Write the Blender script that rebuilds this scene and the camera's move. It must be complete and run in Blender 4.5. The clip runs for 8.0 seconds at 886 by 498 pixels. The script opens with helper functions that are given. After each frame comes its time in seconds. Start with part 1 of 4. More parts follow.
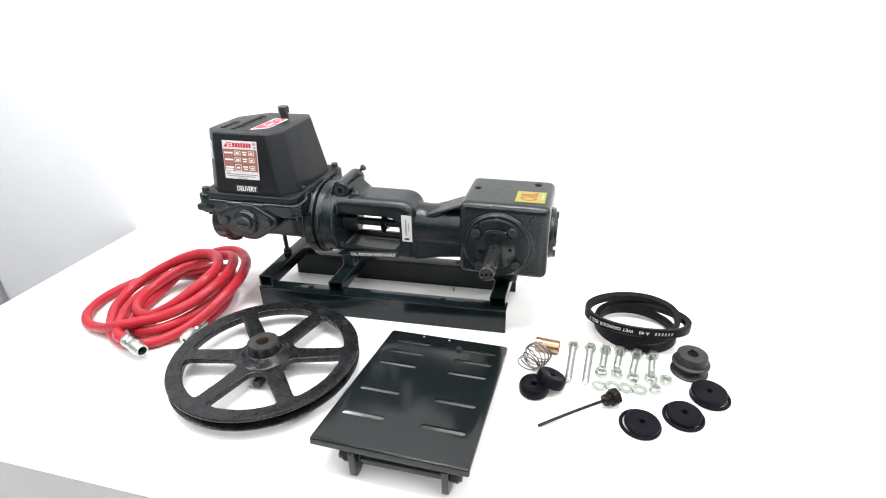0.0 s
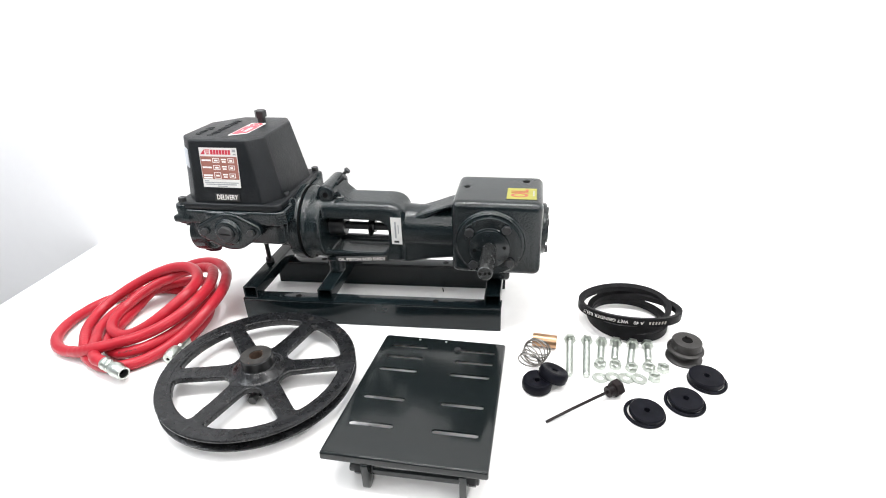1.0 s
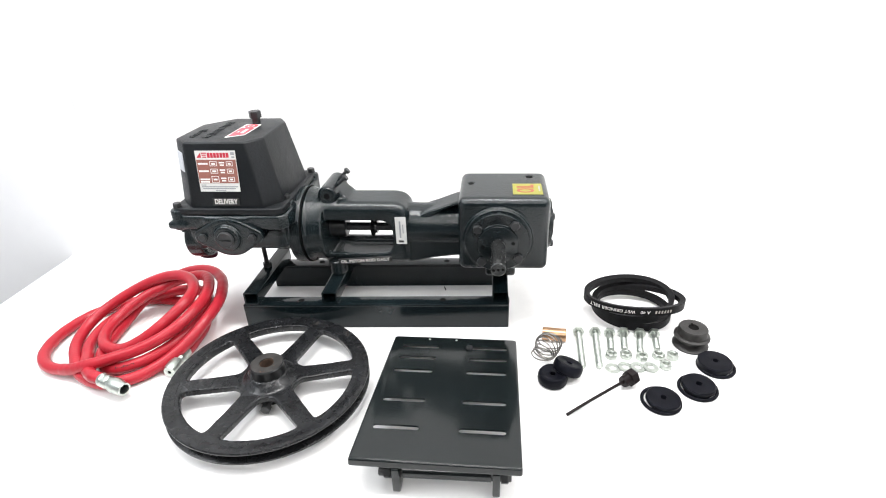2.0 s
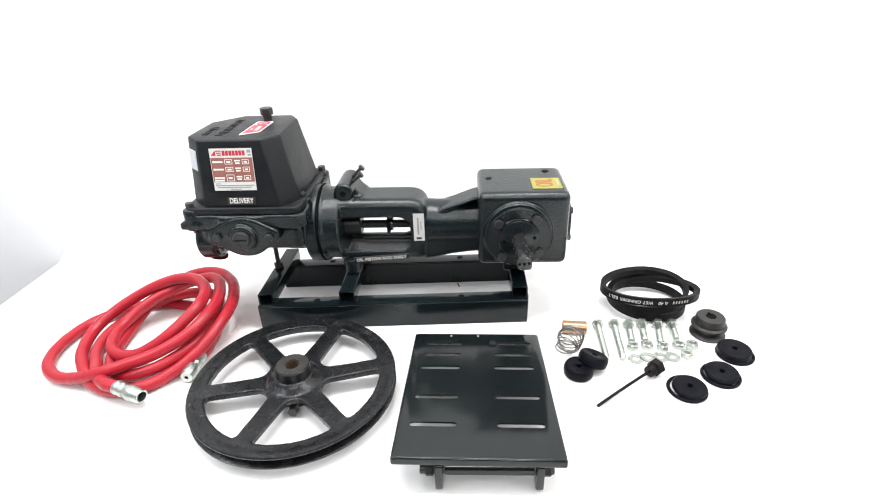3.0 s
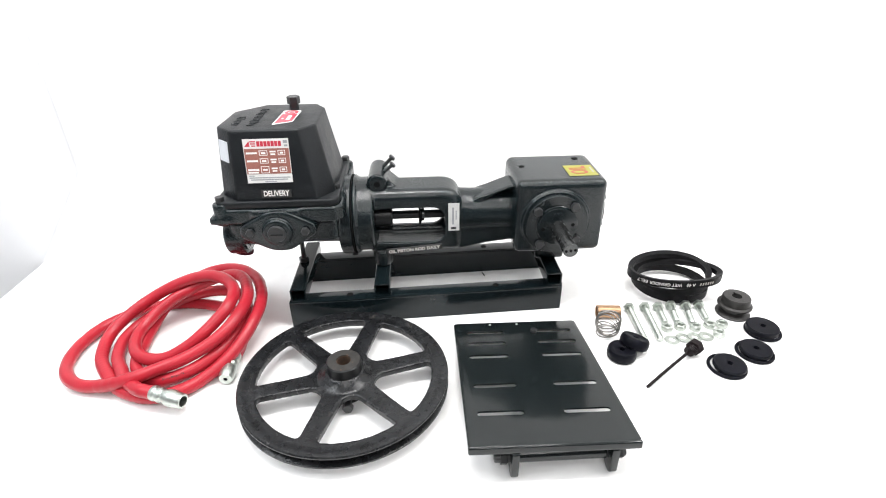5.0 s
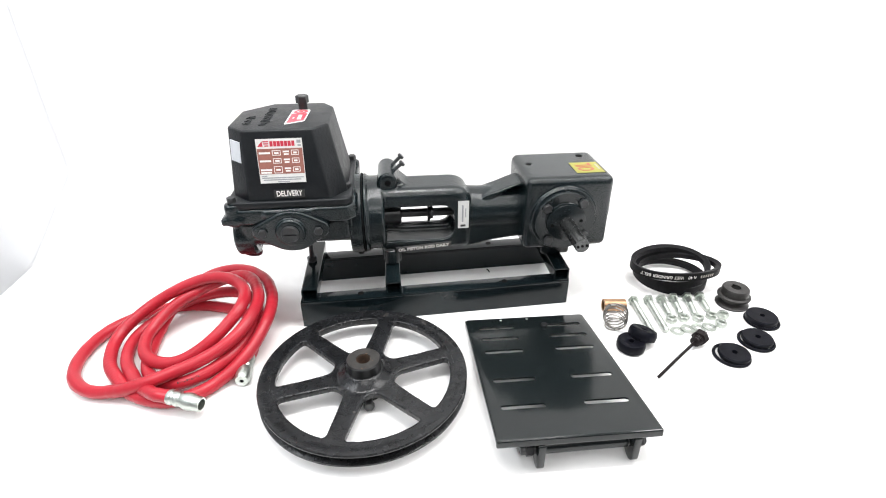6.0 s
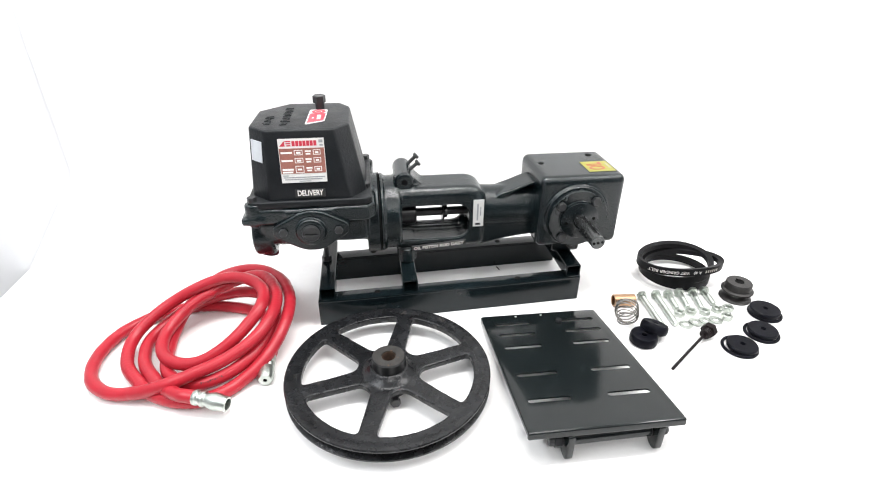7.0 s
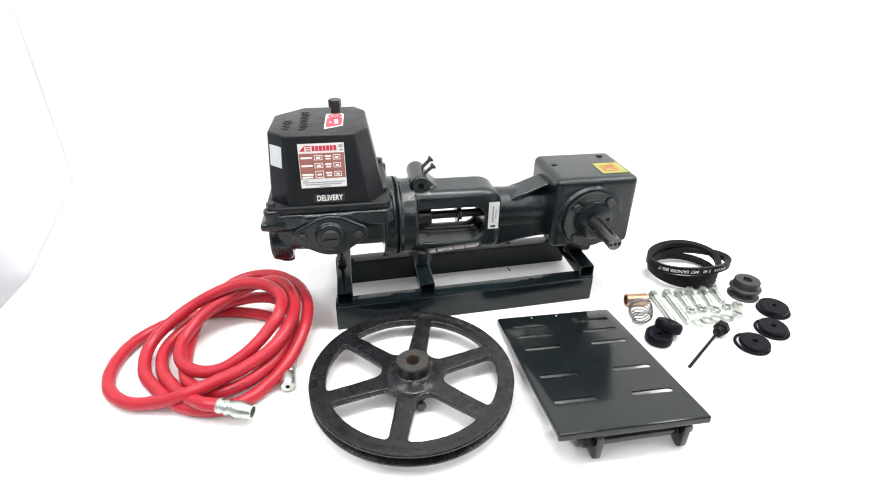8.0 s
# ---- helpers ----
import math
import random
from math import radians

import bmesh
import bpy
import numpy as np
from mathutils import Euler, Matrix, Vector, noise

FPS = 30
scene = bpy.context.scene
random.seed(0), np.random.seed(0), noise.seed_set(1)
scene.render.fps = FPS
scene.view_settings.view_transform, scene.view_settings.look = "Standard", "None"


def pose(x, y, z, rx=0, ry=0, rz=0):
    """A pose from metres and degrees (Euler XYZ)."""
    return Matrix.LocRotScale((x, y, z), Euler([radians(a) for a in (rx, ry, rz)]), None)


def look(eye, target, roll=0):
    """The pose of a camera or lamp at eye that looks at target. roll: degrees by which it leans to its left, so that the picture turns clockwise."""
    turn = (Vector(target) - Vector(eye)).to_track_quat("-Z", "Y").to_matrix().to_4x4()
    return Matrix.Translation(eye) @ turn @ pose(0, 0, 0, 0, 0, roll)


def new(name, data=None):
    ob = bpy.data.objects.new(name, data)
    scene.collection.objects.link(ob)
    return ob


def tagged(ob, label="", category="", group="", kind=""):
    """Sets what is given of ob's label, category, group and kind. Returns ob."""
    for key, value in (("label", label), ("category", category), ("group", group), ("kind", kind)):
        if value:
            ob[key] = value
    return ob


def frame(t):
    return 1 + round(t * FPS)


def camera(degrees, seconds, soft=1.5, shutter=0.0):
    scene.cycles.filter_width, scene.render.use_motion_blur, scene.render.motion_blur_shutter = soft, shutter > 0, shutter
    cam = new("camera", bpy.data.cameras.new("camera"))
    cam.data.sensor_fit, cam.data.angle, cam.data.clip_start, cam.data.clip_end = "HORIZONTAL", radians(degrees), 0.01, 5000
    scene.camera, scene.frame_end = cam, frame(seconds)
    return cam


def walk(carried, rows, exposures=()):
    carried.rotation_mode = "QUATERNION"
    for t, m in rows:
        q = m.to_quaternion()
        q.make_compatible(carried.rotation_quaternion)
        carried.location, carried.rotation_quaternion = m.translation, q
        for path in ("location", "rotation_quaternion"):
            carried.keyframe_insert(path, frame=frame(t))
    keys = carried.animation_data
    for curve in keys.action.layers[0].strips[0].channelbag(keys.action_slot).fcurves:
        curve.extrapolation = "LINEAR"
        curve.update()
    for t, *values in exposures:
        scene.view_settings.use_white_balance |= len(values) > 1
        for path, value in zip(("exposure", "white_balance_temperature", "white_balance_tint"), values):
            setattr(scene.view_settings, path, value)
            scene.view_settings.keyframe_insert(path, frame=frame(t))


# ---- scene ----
cam = camera(80.0, 8.0, soft=1.05)
PATH = [
    (0, (0.5786, -0.7840, 0.5780), (0.1211, 0.9322, -0.3410), -1.3),
    (0.5, (0.5546, -0.7834, 0.5770), (0.1634, 0.9493, -0.3440), -1.7),
    (1, (0.5216, -0.7837, 0.5770), (0.2117, 0.9613, -0.3500), -1.9),
    (2.5, (0.4125, -0.7894, 0.5710), (0.2810, 0.9738, -0.3640), -2.0),
    (3, (0.3724, -0.7906, 0.5680), (0.2890, 0.9746, -0.3680), -1.8),
    (3.5, (0.3385, -0.7868, 0.5680), (0.2960, 0.9725, -0.3800), -1.7),
    (4, (0.2995, -0.7860, 0.5650), (0.3030, 0.9723, -0.3880), -1.4),
    (4.5, (0.2636, -0.7832, 0.5650), (0.3079, 0.9702, -0.3970), -1.0),
    (6, (0.1705, -0.7853, 0.5730), (0.3514, 0.9463, -0.4110), -0.1),
    (6.5, (0.1374, -0.7906, 0.5730), (0.3613, 0.9391, -0.4060), 0.3),
    (7, (0.1044, -0.7899, 0.5770), (0.3651, 0.9310, -0.4080), 0.7),
    (7.5, (0.0775, -0.7853, 0.5830), (0.3680, 0.9279, -0.4070), 0.9),
    (8, (0.0496, -0.7797, 0.5850), (0.3670, 0.9279, -0.4050), 0.9),
]
walk(cam, [(t, look(eye, target, roll)) for t, eye, target, roll in PATH])

# ---- light ----
world = bpy.data.worlds.new("world")
scene.world = world
world.use_nodes = True
world.node_tree.nodes["Background"].inputs[0].default_value = (0.9, 0.95, 1.0, 1)
world.node_tree.nodes["Background"].inputs[1].default_value = 0.4
scene.view_settings.exposure = 0.0


def area_lamp(name, m, sx, sy, watts, colour):
    data = bpy.data.lights.new(name, "AREA")
    data.shape, data.size, data.size_y, data.energy, data.color = "RECTANGLE", sx, sy, watts, colour
    ob = new(name, data)
    ob.matrix_world = m
    return ob


# added overhead lamps without fittings; the side pair fills the shadows
LAMP_WHITE = (1.0, 0.99, 0.985)
for x, y, sx, sy, watts, colour in ((0.25, -0.20, 1.2, 0.10, 33, LAMP_WHITE), (0.35, -2.05, 1.2, 0.12, 26, LAMP_WHITE), (-1.1, -0.6, 0.30, 1.2, 27, (0.92, 0.96, 1.0)), (1.6, -0.6, 0.30, 1.2, 30, LAMP_WHITE)):
    area_lamp("added_overhead_lamp", pose(x, y, 1.86), sx, sy, watts, colour)


# ---- materials ----
def material(name, base, rough=0.5, metal=0.0, vary=0.25, scale=40.0, bump=0.0, bump_scale=300.0, spec=0.5, coat=0.0, wear=None, fine=0.0, rough_vary=0.12):
    """A procedural surface: two scales of colour variation, uneven gloss, and relief in metres."""
    m = bpy.data.materials.new(name)
    m.use_nodes = True
    nt = m.node_tree
    b = nt.nodes["Principled BSDF"]
    tc = nt.nodes.new("ShaderNodeTexCoord")

    def noise_tex(sc, detail=4.0):
        n = nt.nodes.new("ShaderNodeTexNoise")
        n.inputs["Scale"].default_value = sc
        n.inputs["Detail"].default_value = detail
        nt.links.new(tc.outputs["Object"], n.inputs["Vector"])
        return n.outputs[0]

    big, small = noise_tex(scale), noise_tex(scale * 9)
    mix = nt.nodes.new("ShaderNodeMath")
    mix.operation = "MULTIPLY_ADD"
    mix.inputs[1].default_value = 0.35
    nt.links.new(small, mix.inputs[0])
    nt.links.new(big, mix.inputs[2])
    ramp = nt.nodes.new("ShaderNodeValToRGB")
    lo = [c * (1 - vary) for c in base]
    hi = [min(1.0, c * (1 + vary)) for c in base]
    ramp.color_ramp.elements[0].position, ramp.color_ramp.elements[0].color = 0.45, (*lo, 1)
    ramp.color_ramp.elements[1].position, ramp.color_ramp.elements[1].color = 0.9, (*hi, 1)
    nt.links.new(mix.outputs[0], ramp.inputs[0])
    colour = ramp.outputs[0]
    if wear:
        spots = nt.nodes.new("ShaderNodeValToRGB")
        spots.color_ramp.elements[0].position, spots.color_ramp.elements[0].color = wear[1], (0, 0, 0, 1)
        spots.color_ramp.elements[1].position, spots.color_ramp.elements[1].color = wear[1] + 0.06, (1, 1, 1, 1)
        nt.links.new(noise_tex(wear[2], 6.0), spots.inputs[0])
        mixc = nt.nodes.new("ShaderNodeMixRGB")
        mixc.inputs[2].default_value = (*wear[0], 1)
        nt.links.new(spots.outputs[0], mixc.inputs[0])
        nt.links.new(colour, mixc.inputs[1])
        colour = mixc.outputs[0]
    nt.links.new(colour, b.inputs["Base Color"])
    r = nt.nodes.new("ShaderNodeMapRange")
    r.inputs[3].default_value, r.inputs[4].default_value = max(0.02, rough - rough_vary), min(1.0, rough + rough_vary)
    nt.links.new(noise_tex(scale * 2.3), r.inputs[0])
    nt.links.new(r.outputs[0], b.inputs["Roughness"])
    b.inputs["Metallic"].default_value = metal
    b.inputs["Specular IOR Level"].default_value = spec
    b.inputs["Coat Weight"].default_value = coat
    if bump or fine:
        bp = nt.nodes.new("ShaderNodeBump")
        bp.inputs["Strength"].default_value = 1.0
        bp.inputs["Distance"].default_value = bump
        nt.links.new(noise_tex(bump_scale, 3.0), bp.inputs["Height"])
        out = bp.outputs[0]
        if fine:
            bp2 = nt.nodes.new("ShaderNodeBump")
            bp2.inputs["Distance"].default_value = fine
            nt.links.new(noise_tex(bump_scale * 6, 2.0), bp2.inputs["Height"])
            nt.links.new(out, bp2.inputs["Normal"])
            out = bp2.outputs[0]
        nt.links.new(out, b.inputs["Normal"])
    return m


CAST = material("cast iron in black enamel", (0.0055, 0.010, 0.0115), 0.13, vary=0.3, scale=25, bump=0.0007, bump_scale=340, spec=0.5, rough_vary=0.08, wear=((0.05, 0.055, 0.055), 0.76, 60))
MACHINED = material("turned iron in black enamel", (0.0065, 0.0100, 0.0112), 0.24, spec=0.42, vary=0.3, scale=30, bump=0.0001, bump_scale=200, fine=0.00003)
CAST_MATT = material("cast cover in matt black paint", (0.007, 0.0085, 0.010), 0.40, spec=0.32, vary=0.25, scale=20, bump=0.0005, bump_scale=260, fine=0.0001)
WHEEL = material("black painted cast wheel", (0.008, 0.0085, 0.0095), 0.27, spec=0.38, vary=0.5, scale=30, bump=0.0004, bump_scale=170, fine=0.0001, wear=((0.034, 0.031, 0.029), 0.67, 45))
HUB = material("dull black cast hub", (0.008, 0.0085, 0.009), 0.34, spec=0.32, vary=0.5, scale=60, bump=0.0002, bump_scale=260)
STEEL_PAINT = material("steel in black gloss enamel", (0.005, 0.009, 0.0105), 0.15, spec=0.32, vary=0.25, scale=12, bump=0.0001, bump_scale=60, rough_vary=0.06, wear=((0.05, 0.055, 0.055), 0.76, 45))
PLATE_PAINT = material("sheet steel in smooth black enamel", (0.007, 0.0095, 0.010), 0.14, spec=0.42, vary=0.2, scale=8, bump=0.00008, bump_scale=35, rough_vary=0.05, wear=((0.10, 0.10, 0.10), 0.80, 70))
BLACK_BOLT = material("black oxide steel", (0.018, 0.019, 0.02), 0.38, metal=0.0, vary=0.3, scale=90, bump=0.0002, bump_scale=500)
SHAFT = material("oiled dark steel", (0.085, 0.088, 0.088), 0.24, metal=0.8, vary=0.14, scale=60)
WORN = material("worn machined iron", (0.035, 0.033, 0.031), 0.42, metal=0.3, vary=0.4, scale=70, bump=0.0002, bump_scale=400, wear=((0.13, 0.07, 0.04), 0.66, 120))
RUST = material("rusty bore", (0.06, 0.035, 0.022), 0.8, vary=0.4, scale=120)
ZINC = material("zinc plated steel", (0.49, 0.525, 0.485), 0.36, metal=1.0, vary=0.12, scale=150, bump=0.0001, bump_scale=600)
WIRE = material("spring steel wire", (0.26, 0.25, 0.235), 0.3, metal=1.0, vary=0.15, scale=200)
BRASS = material("turned bronze", (0.40, 0.25, 0.15), 0.33, metal=1.0, vary=0.2, scale=90, bump=0.0001, bump_scale=700)
HOSE = material("red pvc hose", (0.385, 0.017, 0.029), 0.34, spec=0.34, vary=0.08, scale=30, rough_vary=0.05)
RUBBER = material("black rubber", (0.0045, 0.0048, 0.0075), 0.40, spec=0.075, vary=0.3, scale=60, bump=0.0001, bump_scale=500)
BELT = material("black belt rubber with fabric", (0.006, 0.006, 0.007), 0.5, spec=0.12, vary=0.3, scale=80, bump=0.0003, bump_scale=900)
IRON = material("grey sintered iron", (0.025, 0.0235, 0.0225), 0.45, metal=0.3, vary=0.35, scale=80, bump=0.0002, bump_scale=600)
PLASTIC = material("black moulded plastic", (0.009, 0.006, 0.0065), 0.38, spec=0.17, vary=0.2, scale=80)
# black that paints the shade inside holes and fills dark joints
DARK_FILL = material("black fill for shaded holes and dark joints", (0.004, 0.004, 0.004), 0.8, spec=0.08)
CLOTH = material("white table covering", (0.84, 0.835, 0.825), 0.75, vary=0.03, scale=6, bump=0.0006, bump_scale=40, fine=0.0001)
WALL = material("white wall paint", (0.84, 0.845, 0.855), 0.8, vary=0.02, scale=3, bump=0.0008, bump_scale=15)
CURTAIN = material("white curtain cloth", (0.80, 0.81, 0.83), 0.9, vary=0.03, scale=5, bump=0.001, bump_scale=60)
FLOOR = material("pale cement floor", (0.40, 0.39, 0.385), 0.7, vary=0.10, scale=6, bump=0.0008, bump_scale=60, wear=((0.22, 0.20, 0.19), 0.72, 22))
DIMMER_GREY = material("dark grey of the added dimming wall", (0.15, 0.15, 0.16), 0.8, vary=0.1, scale=3)
CEILING = material("ceiling paint", (0.84, 0.84, 0.84), 0.9, vary=0.02, scale=2)
PAPER = material("white printed foil", (0.66, 0.66, 0.64), 0.35, vary=0.05, scale=100)
INK_RED = material("red print", (0.50, 0.035, 0.06), 0.4, vary=0.12, scale=200)
INK_BROWN = material("brown print", (0.29, 0.115, 0.09), 0.4, vary=0.12, scale=150)
INK_RUST = material("brownish red print", (0.30, 0.045, 0.03), 0.4, vary=0.12, scale=200)
INK_WHITE = material("white print", (0.80, 0.78, 0.75), 0.45, vary=0.08, scale=200)
INK_GREY = material("grey print", (0.30, 0.31, 0.32), 0.5, vary=0.1, scale=200)
INK_PALE = material("worn pale print", (0.40, 0.38, 0.34), 0.5, vary=0.15, scale=200)
INK_BLACK = material("black print", (0.02, 0.02, 0.02), 0.45, vary=0.2, scale=200)
YELLOW = material("yellow foil", (0.27, 0.262, 0.045), 0.4, spec=0.3, vary=0.1, scale=120)
GREY_STICKER = material("pale grey sticker", (0.62, 0.65, 0.68), 0.4, vary=0.06, scale=60)
PENCIL = material("grey wall scratch", (0.70, 0.70, 0.72), 0.9, vary=0.1, scale=60)
GREASE = material("red grease in the port", (0.07, 0.009, 0.016), 0.6, spec=0.15, vary=0.3, scale=60)


# ---- mesh helpers ----
def mesh_of(name, bm, mat, angle=38):
    me = bpy.data.meshes.new(name)
    bmesh.ops.recalc_face_normals(bm, faces=bm.faces)
    bm.to_mesh(me)
    bm.free()
    me.materials.append(mat)
    for p in me.polygons:
        p.use_smooth = True
    me.set_sharp_from_angle(angle=radians(angle))
    return me


def part(name, bm, mat, parent=None, label="", angle=38):
    """Links a bmesh as one mesh object under a thing or a part."""
    ob = new(name, bm if isinstance(bm, bpy.types.Mesh) else mesh_of(name, bm, mat, angle))
    if parent:
        ob.parent = parent
        if parent.parent is None:
            ob.matrix_parent_inverse = parent.matrix_basis.inverted()
        if label:
            ob["label"] = label
    return ob


def thing(name, at, label, category, group="", kind=""):
    """An empty at the thing's base, the parent of its parts."""
    e = new(name)
    e.empty_display_size = 0.02
    e.location = at
    return tagged(e, label, category, group, kind)


def solid(name, bm, mat, label, category, group="", kind="", angle=38):
    return tagged(part(name, bm, mat, None, "", angle), label, category, group, kind)


def join(*bms):
    out = bmesh.new()
    for b in bms:
        me = bpy.data.meshes.new("tmp")
        b.to_mesh(me)
        out.from_mesh(me)
        bpy.data.meshes.remove(me)
        b.free()
    return out


def moved(bm, m):
    bm.transform(m)
    return bm


def bevel(bm, r, seg=3, angle=25):
    es = [e for e in bm.edges if len(e.link_faces) == 2 and e.calc_face_angle(0) > radians(angle)]
    if r > 0 and es:
        bmesh.ops.bevel(bm, geom=es, offset=r, segments=seg, profile=0.5, affect="EDGES", clamp_overlap=True)
    return bm


def box(x0, x1, y0, y1, z0, z1, r=0.0, seg=2):
    bm = bmesh.new()
    bmesh.ops.create_cube(bm, size=1, matrix=Matrix.LocRotScale(((x0 + x1) / 2, (y0 + y1) / 2, (z0 + z1) / 2), None, (x1 - x0, y1 - y0, z1 - z0)))
    return bevel(bm, r, seg)


def aim(p, d):
    """A frame at p whose z axis points along d."""
    return Matrix.Translation(p) @ Vector(d).to_track_quat("Z", "Y").to_matrix().to_4x4()


def lathe(profile, m=None, seg=32, ring=False):
    """Turns (radius, height) points round z; ring: the profile closes on itself."""
    bm = bmesh.new()
    rows = []
    for r, z in profile:
        if r < 1e-6:
            rows.append([bm.verts.new((0, 0, z))])
        else:
            rows.append([bm.verts.new((r * math.cos(2 * math.pi * i / seg), r * math.sin(2 * math.pi * i / seg), z)) for i in range(seg)])
    pairs = list(zip(rows, rows[1:])) + ([(rows[-1], rows[0])] if ring else [])
    for a, b in pairs:
        for i in range(seg):
            j = (i + 1) % seg
            q = [a[i % len(a)], a[j % len(a)], b[j % len(b)], b[i % len(b)]]
            q = list(dict.fromkeys(q))
            if len(q) > 2:
                bm.faces.new(q)
    if m:
        bm.transform(m)
    return bm


def rod(p0, p1, r, r1=None, c=0.0, seg=24):
    """A round bar from p0 to p1 with chamfered ends."""
    p0, p1 = Vector(p0), Vector(p1)
    h = (p1 - p0).length
    r1 = r if r1 is None else r1
    return lathe([(0, 0), (r - c, 0), (r, c), (r1, h - c), (r1 - c, h), (0, h)] if c else [(0, 0), (r, 0), (r1, h), (0, h)], aim(p0, p1 - p0), seg)


def rounded(poly, r, seg=5):
    """A 2D outline with its corners rounded."""
    out, n = [], len(poly)
    for i in range(n):
        p, a, b = Vector(poly[i]), Vector(poly[i - 1]), Vector(poly[(i + 1) % n])
        rr = r[i] if isinstance(r, (list, tuple)) else r
        u, v = (a - p), (b - p)
        d = min(rr, u.length * 0.45, v.length * 0.45)
        u, v = u.normalized() * d, v.normalized() * d
        for k in range(seg + 1):
            t = k / seg
            out.append(p + u * (1 - t) ** 2 + v * t ** 2)
    return out


def prism(poly, z0, z1, m=None, top=None, r=0.0, seg=2):
    """A 2D outline raised from z0 to z1; top: another outline for its upper face."""
    bm = bmesh.new()
    a = [bm.verts.new((p[0], p[1], z0)) for p in poly]
    b = [bm.verts.new((p[0], p[1], z1)) for p in (top or poly)]
    n = len(a)
    bm.faces.new(a[::-1])
    bm.faces.new(b)
    for i in range(n):
        bm.faces.new([a[i], a[(i + 1) % n], b[(i + 1) % n], b[i]])
    bmesh.ops.recalc_face_normals(bm, faces=bm.faces)
    if r:
        es = [e for e in bm.edges if abs(e.verts[0].co.z - e.verts[1].co.z) < 1e-7]
        bmesh.ops.bevel(bm, geom=es, offset=r, segments=seg, profile=0.5, affect="EDGES", clamp_overlap=True)
    if m:
        bm.transform(m)
    return bm


def cushion(poly, half, r, m, seg=6):
    """A 2D outline of that half thickness whose rims are rounded over by r."""
    cx = (min(p[0] for p in poly) + max(p[0] for p in poly)) / 2
    cy = (min(p[1] for p in poly) + max(p[1] for p in poly)) / 2
    wx, wy = (max(abs(p[0] - cx) for p in poly), max(abs(p[1] - cy) for p in poly))
    turns = [math.pi / 2 * k / seg for k in range(seg + 1)]
    rims = [(r * (1 - math.sin(a)), -half + r * (1 - math.cos(a))) for a in turns] + [(r * (1 - math.cos(a)), half - r * (1 - math.sin(a))) for a in turns]
    bm = bmesh.new()
    loops = [[bm.verts.new((cx + (p[0] - cx) * (1 - d / wx), cy + (p[1] - cy) * (1 - d / wy), z)) for p in poly] for d, z in rims]
    n = len(poly)
    for a, b in zip(loops, loops[1:]):
        for k in range(n):
            bm.faces.new([a[k], a[(k + 1) % n], b[(k + 1) % n], b[k]])
    bm.faces.new(loops[0][::-1])
    bm.faces.new(loops[-1])
    bm.transform(m)
    return bm


def hexagon(af, m, h, dome=0.0006):
    """A hexagonal head across flats af, with its corners chamfered."""
    rr = af / 2 / math.cos(math.pi / 6)
    poly = [(rr * math.cos(math.pi / 3 * i), rr * math.sin(math.pi / 3 * i)) for i in range(6)]
    small = [(0.9 * x, 0.9 * y) for x, y in poly]
    return join(prism(poly, 0, h - dome * 2, m), prism(poly, h - dome * 2, h, m, top=small))


def evaluated(bm, mods):
    """The bmesh after its modifiers, as a new bmesh."""
    me = bpy.data.meshes.new("tmp")
    bmesh.ops.recalc_face_normals(bm, faces=bm.faces)
    bm.to_mesh(me)
    bm.free()
    ob = new("tmp", me)
    for kind, values in mods:
        mod = ob.modifiers.new(kind, kind)
        for key, value in values.items():
            setattr(mod, key, value)
    bpy.context.view_layer.update()
    done = bpy.data.meshes.new_from_object(ob.evaluated_get(bpy.context.evaluated_depsgraph_get()))
    out = bmesh.new()
    out.from_mesh(done)
    bpy.data.objects.remove(ob)
    bpy.data.meshes.remove(me)
    bpy.data.meshes.remove(done)
    return out


def cut(bm, *tools):
    """bm with the tools cut out of it."""
    tool = join(*tools)
    bmesh.ops.recalc_face_normals(tool, faces=tool.faces)
    me = bpy.data.meshes.new("tool")
    tool.to_mesh(me)
    tool.free()
    ob = new("tool", me)
    out = evaluated(bm, [("BOOLEAN", dict(operation="DIFFERENCE", object=ob, solver="EXACT"))])
    bpy.data.objects.remove(ob)
    bpy.data.meshes.remove(me)
    return out


def casting(bm, voxel=0.002, smooth=6):
    """Overlapping forms melted into one casting with soft inner corners."""
    return evaluated(bm, [("REMESH", dict(mode="VOXEL", voxel_size=voxel)), ("SMOOTH", dict(factor=0.5, iterations=smooth))])


def sweep(points, section, closed=False, up=None, caps=True):
    """A 2D section carried along points; up: keeps its second axis near this direction."""
    bm = bmesh.new()
    n = len(points)
    rings = []
    ref = Vector(up) if up else None
    side = None
    for i, p in enumerate(points):
        a = points[(i - 1) % n] if closed or i else points[0]
        b = points[(i + 1) % n] if closed or i < n - 1 else points[-1]
        d = (Vector(b) - Vector(a)).normalized()
        if ref:
            side = d.cross(ref).normalized()
        elif side is None:
            side = d.orthogonal().normalized()
        else:
            side = (side - d * side.dot(d)).normalized()
        v = side.cross(d).normalized()
        rings.append([bm.verts.new(Vector(p) + side * s + v * t) for s, t in section])
    k = len(section)
    for i in range(n if closed else n - 1):
        a, b = rings[i], rings[(i + 1) % n]
        for j in range(k):
            bm.faces.new([a[j], a[(j + 1) % k], b[(j + 1) % k], b[j]])
    if caps and not closed:
        bm.faces.new(rings[0][::-1])
        bm.faces.new(rings[-1])
    return bm


def circle(r, seg=12):
    return [(r * math.cos(2 * math.pi * i / seg), r * math.sin(2 * math.pi * i / seg)) for i in range(seg)]


